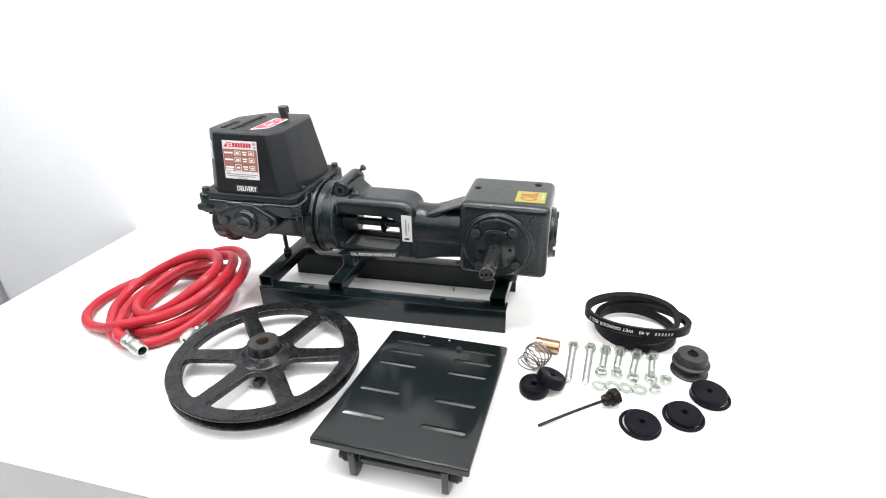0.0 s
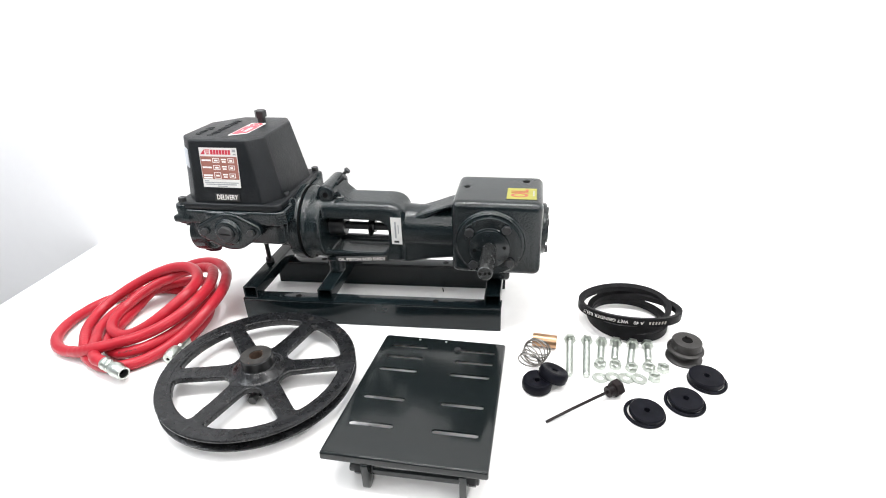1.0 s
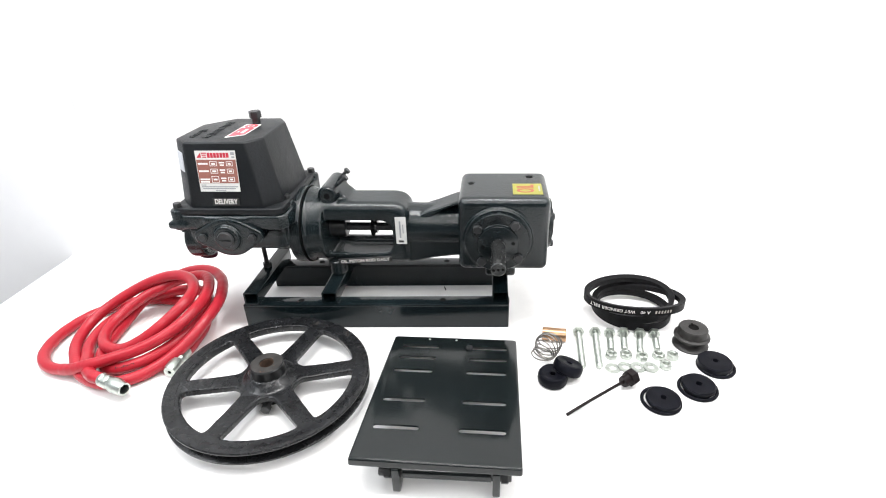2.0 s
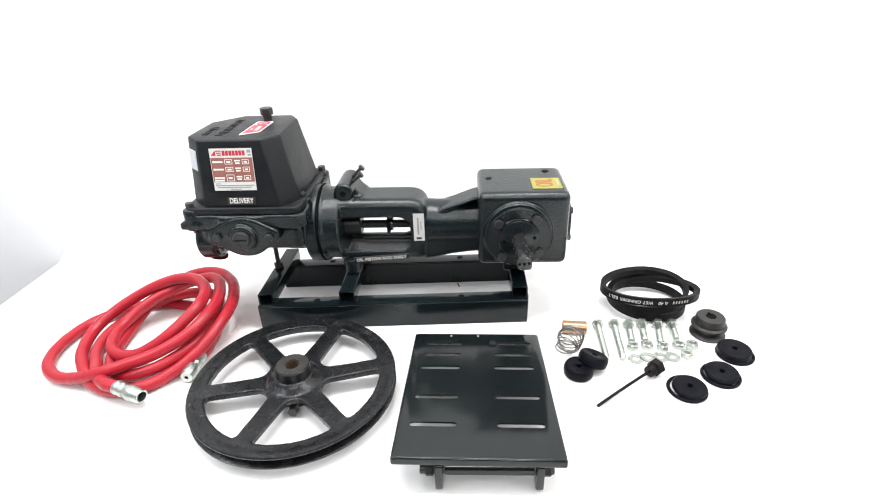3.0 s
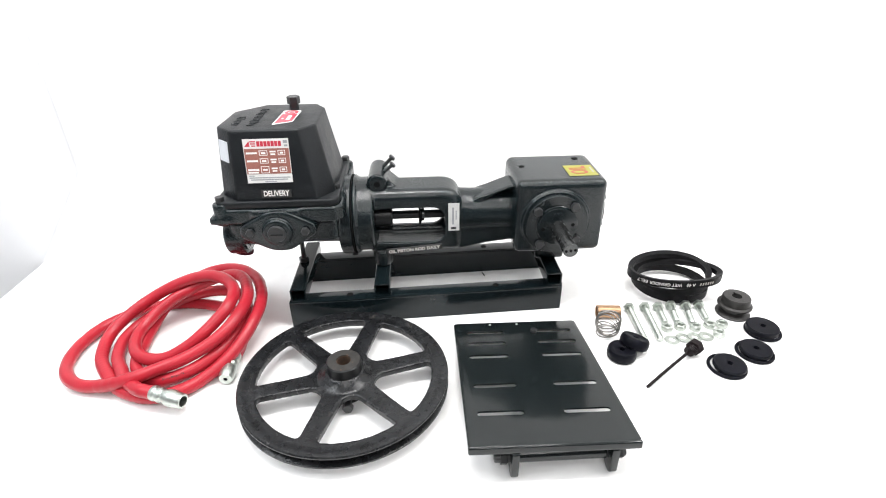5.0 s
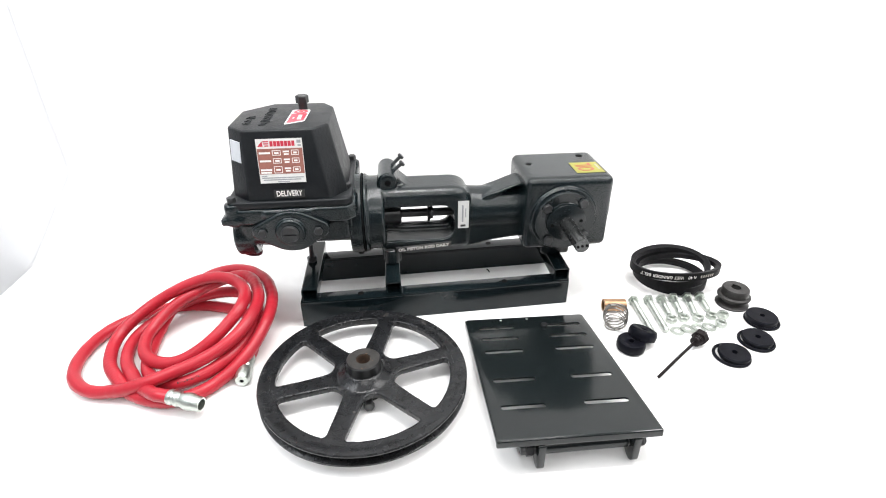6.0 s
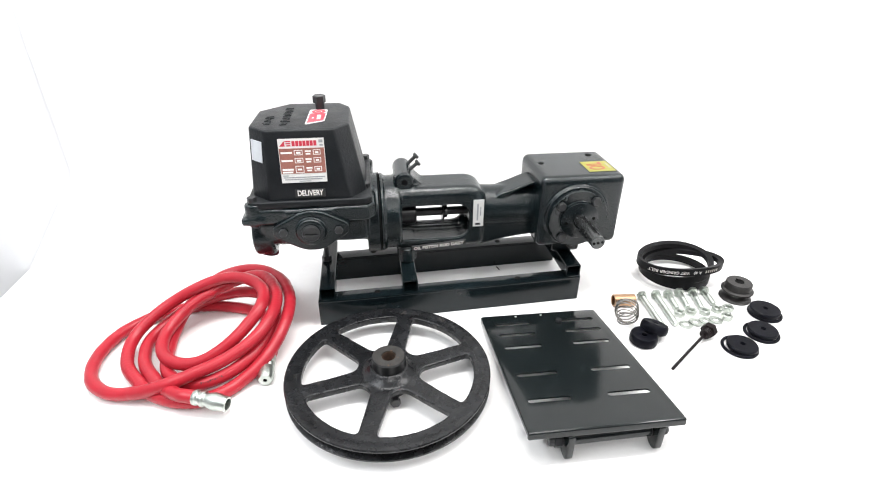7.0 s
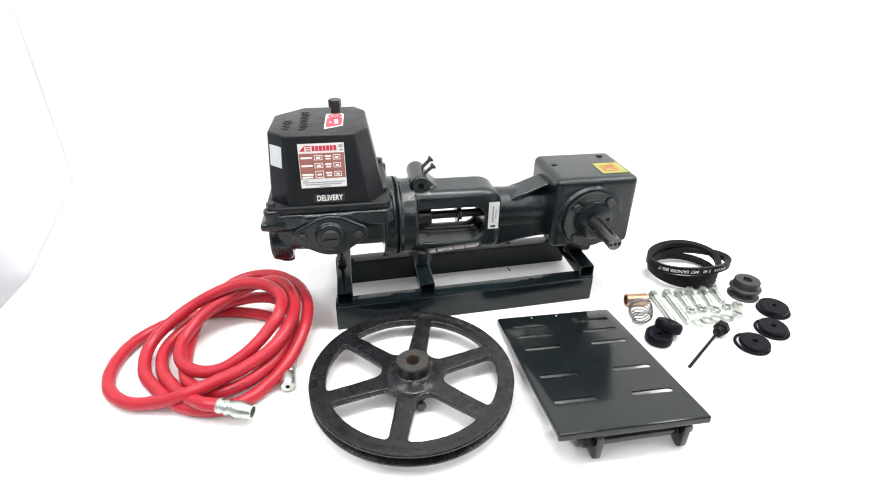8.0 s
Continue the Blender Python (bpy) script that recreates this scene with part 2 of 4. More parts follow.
def lettering(text, height, depth=0.0002, bold=0.0):
    """Flat letters of the built-in font as a bmesh, centred, of that capital height."""
    cu = bpy.data.curves.new("text", "FONT")
    cu.body, cu.align_x, cu.align_y, cu.size, cu.extrude = text, "CENTER", "CENTER", height / 0.70, depth
    cu.resolution_u, cu.offset = 3, bold
    ob = new("text", cu)
    bpy.context.view_layer.update()
    me = bpy.data.meshes.new_from_object(ob.evaluated_get(bpy.context.evaluated_depsgraph_get()))
    bm = bmesh.new()
    bm.from_mesh(me)
    bpy.data.objects.remove(ob)
    bpy.data.curves.remove(cu)
    bpy.data.meshes.remove(me)
    return bm


def fitted(bm, w):
    """Stretches lettering along x to the width w."""
    xs = [v.co.x for v in bm.verts]
    k = w / (max(xs) - min(xs))
    for v in bm.verts:
        v.co.x *= k
    return bm


def facing(origin, right, up):
    """A frame with x along right and y along up, z out of the surface."""
    x, y = Vector(right).normalized(), Vector(up)
    y = (y - x * y.dot(x)).normalized()
    z = x.cross(y)
    return Matrix.Translation(origin) @ Matrix((x, y, z)).transposed().to_4x4()


# ---- the room ----
TABLE_H = 0.76
def setting(name, bm, mat, label):
    return solid(name, bm, mat, label, name.split("_")[0], kind="structure")


setting("floor", box(-2.0, 2.6, -4.0, 0.6, -TABLE_H - 0.1, -TABLE_H), FLOOR, "pale cement floor with small dark specks")
setting("wall_back", box(-2.1, 2.7, 0.40, 0.50, -TABLE_H, 1.9), WALL, "plain white wall behind the table")
# side walls and ceiling are unseen, added to close the room and bounce light
setting("wall_left", box(-2.1, -2.0, -4.0, 0.40, -TABLE_H, 1.9), WALL, "unseen white side wall added to bounce light")
setting("wall_right", box(2.6, 2.7, -4.0, 0.40, -TABLE_H, 1.9), WALL, "unseen white side wall added to bounce light")
# unseen wall, added dark so that surfaces facing it reflect less white
setting("wall_front", box(-2.1, 2.7, -4.1, -4.0, -TABLE_H, 1.9), DIMMER_GREY, "unseen wall added in dark grey to dim reflections")
setting("ceiling", box(-2.1, 2.7, -4.1, 0.5, 1.9, 2.0), CEILING, "unseen white ceiling added to bounce light")
for x, z0, z1 in ((0.121, 0.405, 0.460), (-0.008, 0.425, 0.462)):
    setting("trim_scratch", box(x - 0.0006, x + 0.0006, 0.3938, 0.3948, z0, z1), PENCIL, "thin grey vertical scratch on the white backdrop")


def curtain():
    bm = bmesh.new()
    nx, nz = 170, 40
    grid = []
    for i in range(nx + 1):
        u = i / nx
        col = []
        for j in range(nz + 1):
            v = j / nz
            y = -1.7 + 2.093 * u ** 0.8
            x = -1.50 + 0.006 * math.sin(y * 26 + 1.2 * v) * (1.2 - v) + 0.012 * noise.noise((y * 2.3, v * 2, 0.4))
            # the cloth turns round softly into the backdrop
            x += 0.16 - math.sqrt(0.0256 - max(0.0, y - 0.235) ** 2)
            col.append(bm.verts.new((x, y, -TABLE_H + 0.01 + v * 2.62)))
        grid.append(col)
    for i in range(nx):
        for j in range(nz):
            bm.faces.new([grid[i][j], grid[i + 1][j], grid[i + 1][j + 1], grid[i][j + 1]])
    bmesh.ops.solidify(bm, geom=bm.faces[:], thickness=0.003)
    return solid("curtain", bm, CURTAIN, "white cloth curtain hanging in soft folds beside the table", "curtain", angle=180)


curtain()


def sag(x):
    """How far the covered top has sunk towards its free end."""
    return 0.055 * max(0.0, 0.005 - x)


def table():
    t = thing("table", (0.7, 0, -TABLE_H), "long table covered with plain white cloth", "table")
    part("tabletop", box(-0.40, 2.0, -0.360, 0.392, -0.075, -0.040, 0.004), WORN, t, "dark board under the cloth")
    # the cloth droops at one end and sweeps up the wall behind
    bm = bmesh.new()
    xs = [-0.705 + 0.285 * i / 16 for i in range(17)] + [-0.35, -0.2, -0.1, 0.005, 0.12, 0.3, 0.57, 0.75, 0.9, 1.2, 1.6, 2.0]
    rows = []
    for x in xs:
        u = max(0.0, (-0.42 - x) / 0.285)
        k = min(1.0, max(0.0, (x + 0.62) / 0.40))
        R = 0.004 + 0.119 * k * k * (3 - 2 * k)
        front = -0.444 + 0.6 * sag(x) - 0.40 * min(0.45, max(0.0, x - 0.12))
        ys = [(front + (0.395 - R - front) * i / 9, 0.0) for i in range(9)]
        ys += [(0.395 - R + R * math.sin(a), R * (1 - math.cos(a))) for a in (math.pi / 2 * i / 20 for i in range(21))]
        ys += [(0.395, 0.2), (0.395, 0.4), (0.395, 0.65), (0.395, 0.95)]
        rows.append([bm.verts.new((x + 0.17 * u * min(1.0, z / 0.12), y, z - (0.053 * u * u + sag(x)) * max(0.0, 1 - z / 0.5))) for y, z in ys])
    for a, b in zip(rows, rows[1:]):
        for k in range(len(ys) - 1):
            bm.faces.new([a[k], b[k], b[k + 1], a[k + 1]])
    bmesh.ops.recalc_face_normals(bm, faces=bm.faces)
    rim = [e for e in bm.edges if e.is_boundary and all(v.co.y < -0.40 and abs(v.co.z) < 0.11 for v in e.verts) and abs(e.verts[0].co.x - e.verts[1].co.x) > 0.001]
    hem = bmesh.ops.extrude_edge_only(bm, edges=rim)["geom"]
    bmesh.ops.translate(bm, verts=[g for g in hem if isinstance(g, bmesh.types.BMVert)], vec=(0, 0.004, -0.26))
    cl = part("tablecloth", bm, CLOTH, None, "", 60)
    tagged(cl, "plain white cloth that sweeps up behind the goods", "tablecloth")
    for x in (-0.36, 1.9):
        for y in (-0.31, 0.33):
            part("leg", box(x - 0.025, x + 0.025, y - 0.025, y + 0.025, -TABLE_H, -0.035, 0.003), WORN, t, "dark iron table leg")


table()

# ---- the pump ----
YA, ZA = 0.080, 0.165
pump = thing("piston_pump", (0.25, 0.08, 0), "black cast-iron piston pump bolted on a black steel frame", "pump")


def tube_bar(x0, x1, y0, y1, z0, z1, t=0.0025):
    """Square tube along y, open at both ends."""
    o = rounded([(x0, z0), (x1, z0), (x1, z1), (x0, z1)], 0.003, 3)
    i = rounded([(x0 + t, z0 + t), (x1 - t, z0 + t), (x1 - t, z1 - t), (x0 + t, z1 - t)], 0.002, 3)
    bm = bmesh.new()
    n = len(o)
    loops = [[bm.verts.new((p[0], y, p[1])) for p in pts] for y, pts in ((y0, o), (y1, o), (y1, i), (y0, i))]
    for a, b in zip(loops, loops[1:] + loops[:1]):
        for k in range(n):
            bm.faces.new([a[k], a[(k + 1) % n], b[(k + 1) % n], b[k]])
    return bm


def angle_rail(y_face, y_lip):
    """An angle bar along x: an upright leg and a top leg."""
    d = 1 if y_lip > y_face else -1
    ys = sorted((y_face, y_face + d * 0.004))
    yt = sorted((y_face, y_lip))
    return join(box(0.005, 0.4835, yt[0], yt[1], 0.046, 0.050, 0.001, 2), box(0.005, 0.4835, ys[0], ys[1], 0.0, 0.0462, 0.0008, 1))


# the rails run a little askew under the pump: y falls towards the valve chest
SKEW = Matrix(((1, 0, 0, 0), (0.045, 1, 0, -0.045 * 0.4835 - 0.0042), (0, 0, 1, 0), (0, 0, 0, 1)))
for name, y0, y1, holes in (("front_rail", 0.0, 0.028, (0.107, 0.365)), ("rear_rail", 0.144, 0.172, (0.361, 0.104))):
    rail = part(name, moved(angle_rail(y0, y1), SKEW), STEEL_PAINT, pump)
    # flat black discs paint the shade of the rail holes, which are not cut
    for x in holes:
        part("drilled_hole_shade", moved(rod((x, (y0 + y1) / 2 + 0.001, 0.049), (x, (y0 + y1) / 2 + 0.001, 0.0503), 0.0055), SKEW), DARK_FILL, rail)
for x0, x1 in ((0.009, 0.0355), (0.151, 0.178), (0.4535, 0.4815)):
    part("crossbar", moved(tube_bar(x0, x1, 0.001, 0.171, 0.0505, 0.0755), SKEW), STEEL_PAINT, pump)
    # a bead of weld where the bar meets the rail
    part("weld", moved(casting(join(*[rod((x1 + 0.0005, y - 0.002, 0.0505), (x1 + 0.0005, y + 0.002, 0.0515), 0.0022 + 0.0004 * (k % 2), seg=10) for k, y in enumerate((0.005, 0.009, 0.013, 0.017))]), 0.0011, 2), SKEW), STEEL_PAINT, pump)

# guide body with its window, mounting ring, neck and lug
guide = cut(cushion(rounded([(0.138, 0.105), (0.308, 0.103), (0.308, 0.2205), (0.138, 0.2205)], [0.012, 0.014, 0.036, 0.012], 8), 0.041, 0.016, facing((0, YA, 0), (1, 0, 0), (0, 0, 1))),
            prism(rounded([(0.152, 0.124), (0.277, 0.124), (0.277, 0.190), (0.152, 0.190)], [0.014, 0.024, 0.026, 0.014], 6), -0.2, 0.2, facing((0, YA, 0), (1, 0, 0), (0, 0, 1))))
guide = cut(guide, box(0.149, 0.281, YA - 0.031, YA + 0.031, 0.113, 0.199, 0.010, 3))
neck = join(rod((0.29, YA, 0.166), (0.41, YA, 0.166), 0.0395, seg=40),
            prism([(0.285, 0.102), (0.307, 0.102), (0.350, 0.112), (0.383, 0.116), (0.41, 0.118), (0.41, 0.150), (0.285, 0.150)], -0.034, 0.034, facing((0, YA, 0), (1, 0, 0), (0, 0, 1)), r=0.008, seg=3),
            rod((0.29, YA, 0.168), (0.318, YA, 0.167), 0.0395, 0.0390, seg=40))
web = prism([(0.322, 0.1930), (0.332, 0.2000), (0.343, 0.2038), (0.355, 0.2075), (0.366, 0.2118), (0.378, 0.2165), (0.391, 0.2210), (0.41, 0.2240), (0.41, 0.2165), (0.391, 0.2142), (0.378, 0.2100), (0.366, 0.2050), (0.352, 0.1975), (0.336, 0.1890), (0.326, 0.1870)], -0.022, 0.029, facing((0, YA, 0), (1, 0, 0), (0, 0, 1)), r=0.002, seg=2)
ring = join(rod((0.1195, YA, ZA), (0.128, YA, ZA), 0.070, c=0.003, seg=48), rod((0.126, YA, ZA), (0.156, YA, ZA), 0.0655, c=0.004, seg=48))
lug = join(rod((0.164, 0.048, 0.232), (0.164, 0.130, 0.232), 0.0168, c=0.003), box(0.152, 0.180, 0.060, 0.122, 0.20, 0.232, 0.004),
           prism([(0.160, 0.205), (0.214, 0.205), (0.196, 0.2195), (0.186, 0.228), (0.178, 0.240), (0.160, 0.240)], -0.040, 0.014, facing((0, YA, 0), (1, 0, 0), (0, 0, 1)), r=0.003))
foot = join(box(0.148, 0.184, 0.048, 0.115, 0.0768, 0.115, 0.006), rod((0.165, 0.052, 0.0765), (0.165, 0.052, 0.105), 0.014))
body = part("guide_body", casting(join(guide, neck, web, ring, lug, foot), 0.0019, 5), CAST, pump, "rough cast body with an open window", 60)
# a black disc in place of the shade in the lug's bore
part("lug_bore_shade", rod((0.164, 0.0472, 0.232), (0.164, 0.050, 0.232), 0.005), DARK_FILL, body)
for y, z, n in ((0.104, 0.250, 0.7), (0.083, 0.246, 0.6)):
    d = Vector((0.75, 0.05, n)).normalized()
    p = Vector((0.171, y, z - 0.008))
    part("lug_bolt", join(rod(p, p + d * 0.024, 0.0032), lathe([(0, 0), (0.005, 0), (0.0062, 0.002), (0.0055, 0.005), (0, 0.0055)], aim(p + d * 0.022, d), 12)), BLACK_BOLT, body)
# piston rod with its collar inside the window
part("piston_rod", join(rod((0.13, YA, 0.160), (0.30, YA, 0.160), 0.0075), rod((0.15, YA, 0.160), (0.185, YA, 0.160), 0.020, c=0.002)), BLACK_BOLT, body)
part("rod_collar", lathe([(0.007, 0), (0.018, 0), (0.0195, 0.002), (0.012, 0.006), (0.012, 0.010), (0.007, 0.010)], aim((0.232, YA, 0.160), (1, 0, 0)), 24, True), SHAFT, body)
part("groove", lathe([(0.0625, 0), (0.0706, 0), (0.0706, 0.0020), (0.0625, 0.0020)], aim((0.1184, YA, ZA), (1, 0, 0)), 48, True), DARK_FILL, body, "dark joint line round the flange")

# serial sticker and oiling plate
f = facing((0.2925, YA - 0.0420, 0.172), (1, 0, 0), (0, 0, 1))
strip = part("sticker", prism([(-0.0095, -0.026), (0.0095, -0.026), (0.0095, 0.026), (-0.0095, 0.026)], 0, 0.0006, f), PAPER, body, "narrow white sticker with faint grey print")
part("print", join(*[prism([(x, y0), (x + w, y0), (x + w, y1), (x, y1)], 0.0006, 0.0008, f) for x, w, y0, y1 in ((-0.003, 0.003, -0.014, 0.018), (0.003, 0.0016, -0.005, 0.012))]), INK_GREY, strip)
part("mark", prism([(-0.005, -0.023), (0.004, -0.023), (0.004, -0.019), (-0.005, -0.019)], 0.0006, 0.0008, f), INK_BLACK, strip)
f = facing((0.220, YA - 0.0412, 0.1106), (1, 0, 0.08), (0, -0.35, 1))
plate = part("oiling_plate", prism([(-0.047, -0.0065), (0.052, -0.0065), (0.052, 0.006), (-0.047, 0.006)], -0.002, 0.0006, f), INK_BLACK, body, "black strip lettered in white")
part("lettering", moved(fitted(lettering("OIL PISTON ROD DAILY", 0.0072, 0.0003, 0.00045), 0.092), f @ pose(0.002, 0, 0.0008)), INK_WHITE, plate)

# gear box
gear = cut(box(0.395, 0.547, 0.010, 0.145, 0.110, 0.2430, 0.012, 4), rod((0.4145, 0.084, 0.228), (0.4145, 0.084, 0.26), 0.0042), rod((0.517, 0.117, 0.228), (0.517, 0.117, 0.26), 0.0052))
gearbox = part("gearbox", casting(join(gear, box(0.440, 0.495, 0.045, 0.12, 0.0768, 0.12, 0.006), rod((0.462, 0.02, 0.1705), (0.462, 0.0035, 0.1705), 0.0575, c=0.002, seg=56)), 0.0019, 3), CAST, pump, "square cast gear box", 60)
# black plugs paint the shade down the two cut holes
for x, y, r in ((0.4145, 0.084, 0.0046), (0.517, 0.117, 0.0056)):
    part("tapped_hole_shade", rod((x, y, 0.2385), (x, y, 0.2428), r), DARK_FILL, gearbox)
C = Vector((0.462, 0.0045, 0.1705))
out = (0, -1, 0)
flange = part("bearing_flange", lathe([(0, 0), (0.0525, 0), (0.0525, 0.0065), (0.0515, 0.0085), (0.0350, 0.0085), (0.0340, 0.0095), (0.0335, 0.0150), (0.0322, 0.0160), (0, 0.0160)], aim(C, out), 72), MACHINED, pump, "round bearing cover with four bolts")
for a in (51, 142, 231, 322):
    p = C + Vector((0.0430 * math.cos(radians(a)), -0.008, 0.0430 * math.sin(radians(a))))
    part("bolt", hexagon(0.0140, aim(p, out) @ pose(0, 0, 0, 0, 0, a), 0.007), BLACK_BOLT, flange)
# black discs stand for the shade in two blind holes
for a in (8, 188):
    p = C + Vector((0.0250 * math.cos(radians(a)), -0.0158, 0.0250 * math.sin(radians(a))))
    part("drilled_hole_shade", rod(p, p + Vector((0, -0.0006, 0)), 0.003), DARK_FILL, flange)
shaft = part("drive_shaft", cut(rod(C, C + Vector((0, -0.0965, 0)), 0.0118, c=0.0012, seg=32), box(C.x - 0.003, C.x + 0.003, -0.08, -0.02, C.z + 0.0085, C.z + 0.02)), SHAFT, pump, "dark steel shaft with a keyway")
# three black discs paint the shade of small holes in the shaft end
for dx in (-0.007, 0, 0.007):
    part("centre_hole_shade", rod((C.x + dx, C.y - 0.0960, C.z + 0.12 * dx), (C.x + dx, C.y - 0.0971, C.z + 0.12 * dx), 0.0022), DARK_FILL, shaft)
side = part("side_flange", lathe([(0, 0), (0.045, 0), (0.045, 0.005), (0.043, 0.008), (0.026, 0.008), (0.025, 0.012), (0, 0.012)], aim((0.546, 0.076, 0.172), (1, 0, 0)), 48), CAST, pump)
for a in (45, 135, 225, 315):
    p = Vector((0.5535, 0.076 + 0.036 * math.cos(radians(a)), 0.170 + 0.036 * math.sin(radians(a))))
    part("bolt", hexagon(0.011, aim(p, (1, 0, 0)), 0.005), BLACK_BOLT, side)
f = facing((0.5105, 0.056, 0.2429), (0, 1, 0), (-1, 0, 0))
part("label_border", prism([(-0.0262, -0.0262), (0.0255, -0.0262), (0.0255, 0.0255), (-0.0262, 0.0255)], 0, 0.0004, f), INK_BLACK, gearbox)
oil = part("oil_label", prism([(-0.0245, -0.0245), (0.0245, -0.0245), (0.0245, 0.0245), (-0.0245, 0.0245)], 0, 0.0008, f), YELLOW, gearbox, "yellow label lettered OIL in red")
part("lettering", moved(fitted(lettering("OIL", 0.028, 0.0002, 0.0008), 0.036), f @ pose(0.001, 0.002, 0.0009)), INK_RUST, oil)
part("print", prism([(-0.010, -0.021), (0.014, -0.021), (0.014, -0.0185), (-0.010, -0.0185)], 0.0008, 0.001, f), INK_GREY, oil)
for k in range(5):
    part("cast_mark", box(0.462 + 0.006 * k, 0.465 + 0.006 * k, 0.100 - 0.002 * k, 0.118 - 0.003 * (k % 3), 0.2418, 0.2428, 0.0003, 1), CAST, gearbox)

# valve chest and its tapered cover
def octagon(x0, x1, y0, y1, c):
    return [(x0 + c, y0), (x1 - c, y0), (x1, y0 + c), (x1, y1 - c), (x1 - c, y1), (x0 + c, y1), (x0, y1 - c), (x0, y0 + c)]


chest = join(prism(octagon(-0.089, 0.112, -0.020, 0.178, 0.012), 0.198, 0.224, r=0.003),
             box(-0.096, -0.06, -0.022, 0.02, 0.199, 0.212, 0.003, 2),
             *[rod((x, y, 0.196), (x, y, 0.233), 0.013, c=0.002) for x, y in ((-0.077, -0.009), (0.098, 0.030), (0.100, 0.165), (-0.077, 0.165))],
             box(-0.030, 0.045, -0.023, 0.0, 0.208, 0.222, 0.003, 2),
             box(-0.078, 0.099, -0.002, 0.160, 0.150, 0.20, 0.012, 3),
             rod((0.05, YA, ZA), (0.112, YA, ZA), 0.048, seg=40), rod((0.096, YA, ZA), (0.1194, YA, ZA), 0.0705, c=0.002, seg=48),
             rod((-0.090, 0.035, 0.160), (-0.056, 0.035, 0.160), 0.038, c=0.004),
             rod((-0.090, 0.125, 0.160), (-0.052, 0.125, 0.160), 0.030, c=0.004),
             box(-0.060, 0.022, 0.02, 0.14, 0.136, 0.17, 0.012, 3))
part("valve_chest", casting(chest, 0.002, 4), CAST, pump, "cast valve chest under the cover", 60)
foot_line = [(-0.049, -0.0137), (0.076, -0.0137), (0.1005, 0.018), (0.1005, 0.142), (0.080, 0.170), (-0.034, 0.170), (-0.077, 0.124), (-0.079, 0.0163)]
top_line = [(-0.046, 0.0038), (0.056, 0.0038), (0.0785, 0.030), (0.0785, 0.133), (0.062, 0.160), (-0.024, 0.160), (-0.069, 0.116), (-0.072, 0.0298)]
cov = join(prism(rounded(octagon(-0.085, 0.107, -0.018, 0.175, 0.010), 0.004, 2), 0.2245, 0.236, r=0.002),
           bevel(prism(foot_line, 0.230, 0.3425, top=top_line), 0.0035, 4, 20))
cover = part("valve_cover", cov, CAST_MATT, pump, "tapered eight-sided matt black cover", 50)
for x, y in ((-0.077, -0.009), (0.098, 0.030), (0.100, 0.165), (-0.077, 0.165)):
    part("cover_bolt", join(hexagon(0.0125, pose(x, y, 0.235), 0.008), rod((x, y, 0.19), (x, y, 0.237), 0.0045)), BLACK_BOLT, cover)
part("plug", join(hexagon(0.0185, pose(0.030, 0.121, 0.353, 0, 0, 12), 0.012), rod((0.030, 0.121, 0.340), (0.030, 0.121, 0.354), 0.0075)), BLACK_BOLT, cover, "hexagonal filler plug")
# raised casting marks too worn to read
rng = random.Random(4)
for row, (x, y0, n) in enumerate(((-0.045, 0.033, 6), (-0.019, 0.030, 12))):
    for k in range(n):
        y = y0 + 0.0085 * k
        w1, w2, w3 = (rng.uniform(0.003, 0.008) for _ in range(3))
        part("cast_mark", moved(join(box(-w1, w2, 0, 0.0019, 0.3416, 0.3438, 0.0004, 1), box(-w3, -w3 + 0.002, -0.001, 0.0045, 0.3416, 0.3437, 0.0004, 1), box(w2 - 0.003, w2 - 0.001, 0.0005, 0.0055, 0.3416, 0.3437, 0.0004, 1)), pose(x, y, 0, 0, 0, rng.uniform(-25, 25))), CAST_MATT, cover)
f = facing((0.028, 0.072, 0.3426), (1, 0, 0), (0, 1, 0))
red = part("top_sticker", prism(rounded([(-0.016, -0.044), (0.013, -0.028), (0.0155, 0.040), (-0.0135, 0.041)], 0.004, 4), 0, 0.0006, f), PAPER, cover, "red and white sticker beside the plug")
part("red_field", prism(rounded([(-0.0135, -0.038), (0.0112, -0.025), (0.0132, 0.017), (-0.0122, 0.017)], 0.002, 3), 0.0006, 0.0008, f), INK_RED, red)
part("red_field", lathe([(0.006, 0.0006), (0.0115, 0.0006), (0.0115, 0.0008), (0.006, 0.0008)], f @ pose(0.001, 0.028, 0), 24, True), INK_RED, red)
part("red_field", lathe([(0, 0.0006), (0.004, 0.0006), (0.004, 0.0008), (0, 0.0008)], f @ pose(0.001, 0.028, 0), 16), INK_RED, red)
part("print", join(*[prism([(x, y), (x + w, y), (x + w, y + 0.0024), (x, y + 0.0024)], 0.0008, 0.001, f) for x, y, w in ((0.000, -0.0180, 0.0062), (0.000, -0.0135, 0.0062), (0.000, -0.0090, 0.0062), (0.000, -0.0045, 0.0062), (0.000, 0.0000, 0.0062), (0.000, 0.0045, 0.0062), (-0.0075, -0.0130, 0.003), (-0.0075, -0.0095, 0.003))]), INK_WHITE, red)

# rating plate on the tapered front: names and figures as plain bars
UP = Vector((0, 0.0175, 0.1125)).normalized()


def on_front(x, z):
    return Vector((x, -0.0137 + 0.0175 * (z - 0.230) / 0.1125, z))


f = facing(on_front(0.0065, 0.2968) + Vector((0, -0.0012, 0.0002)), (1, 0, 0), UP)


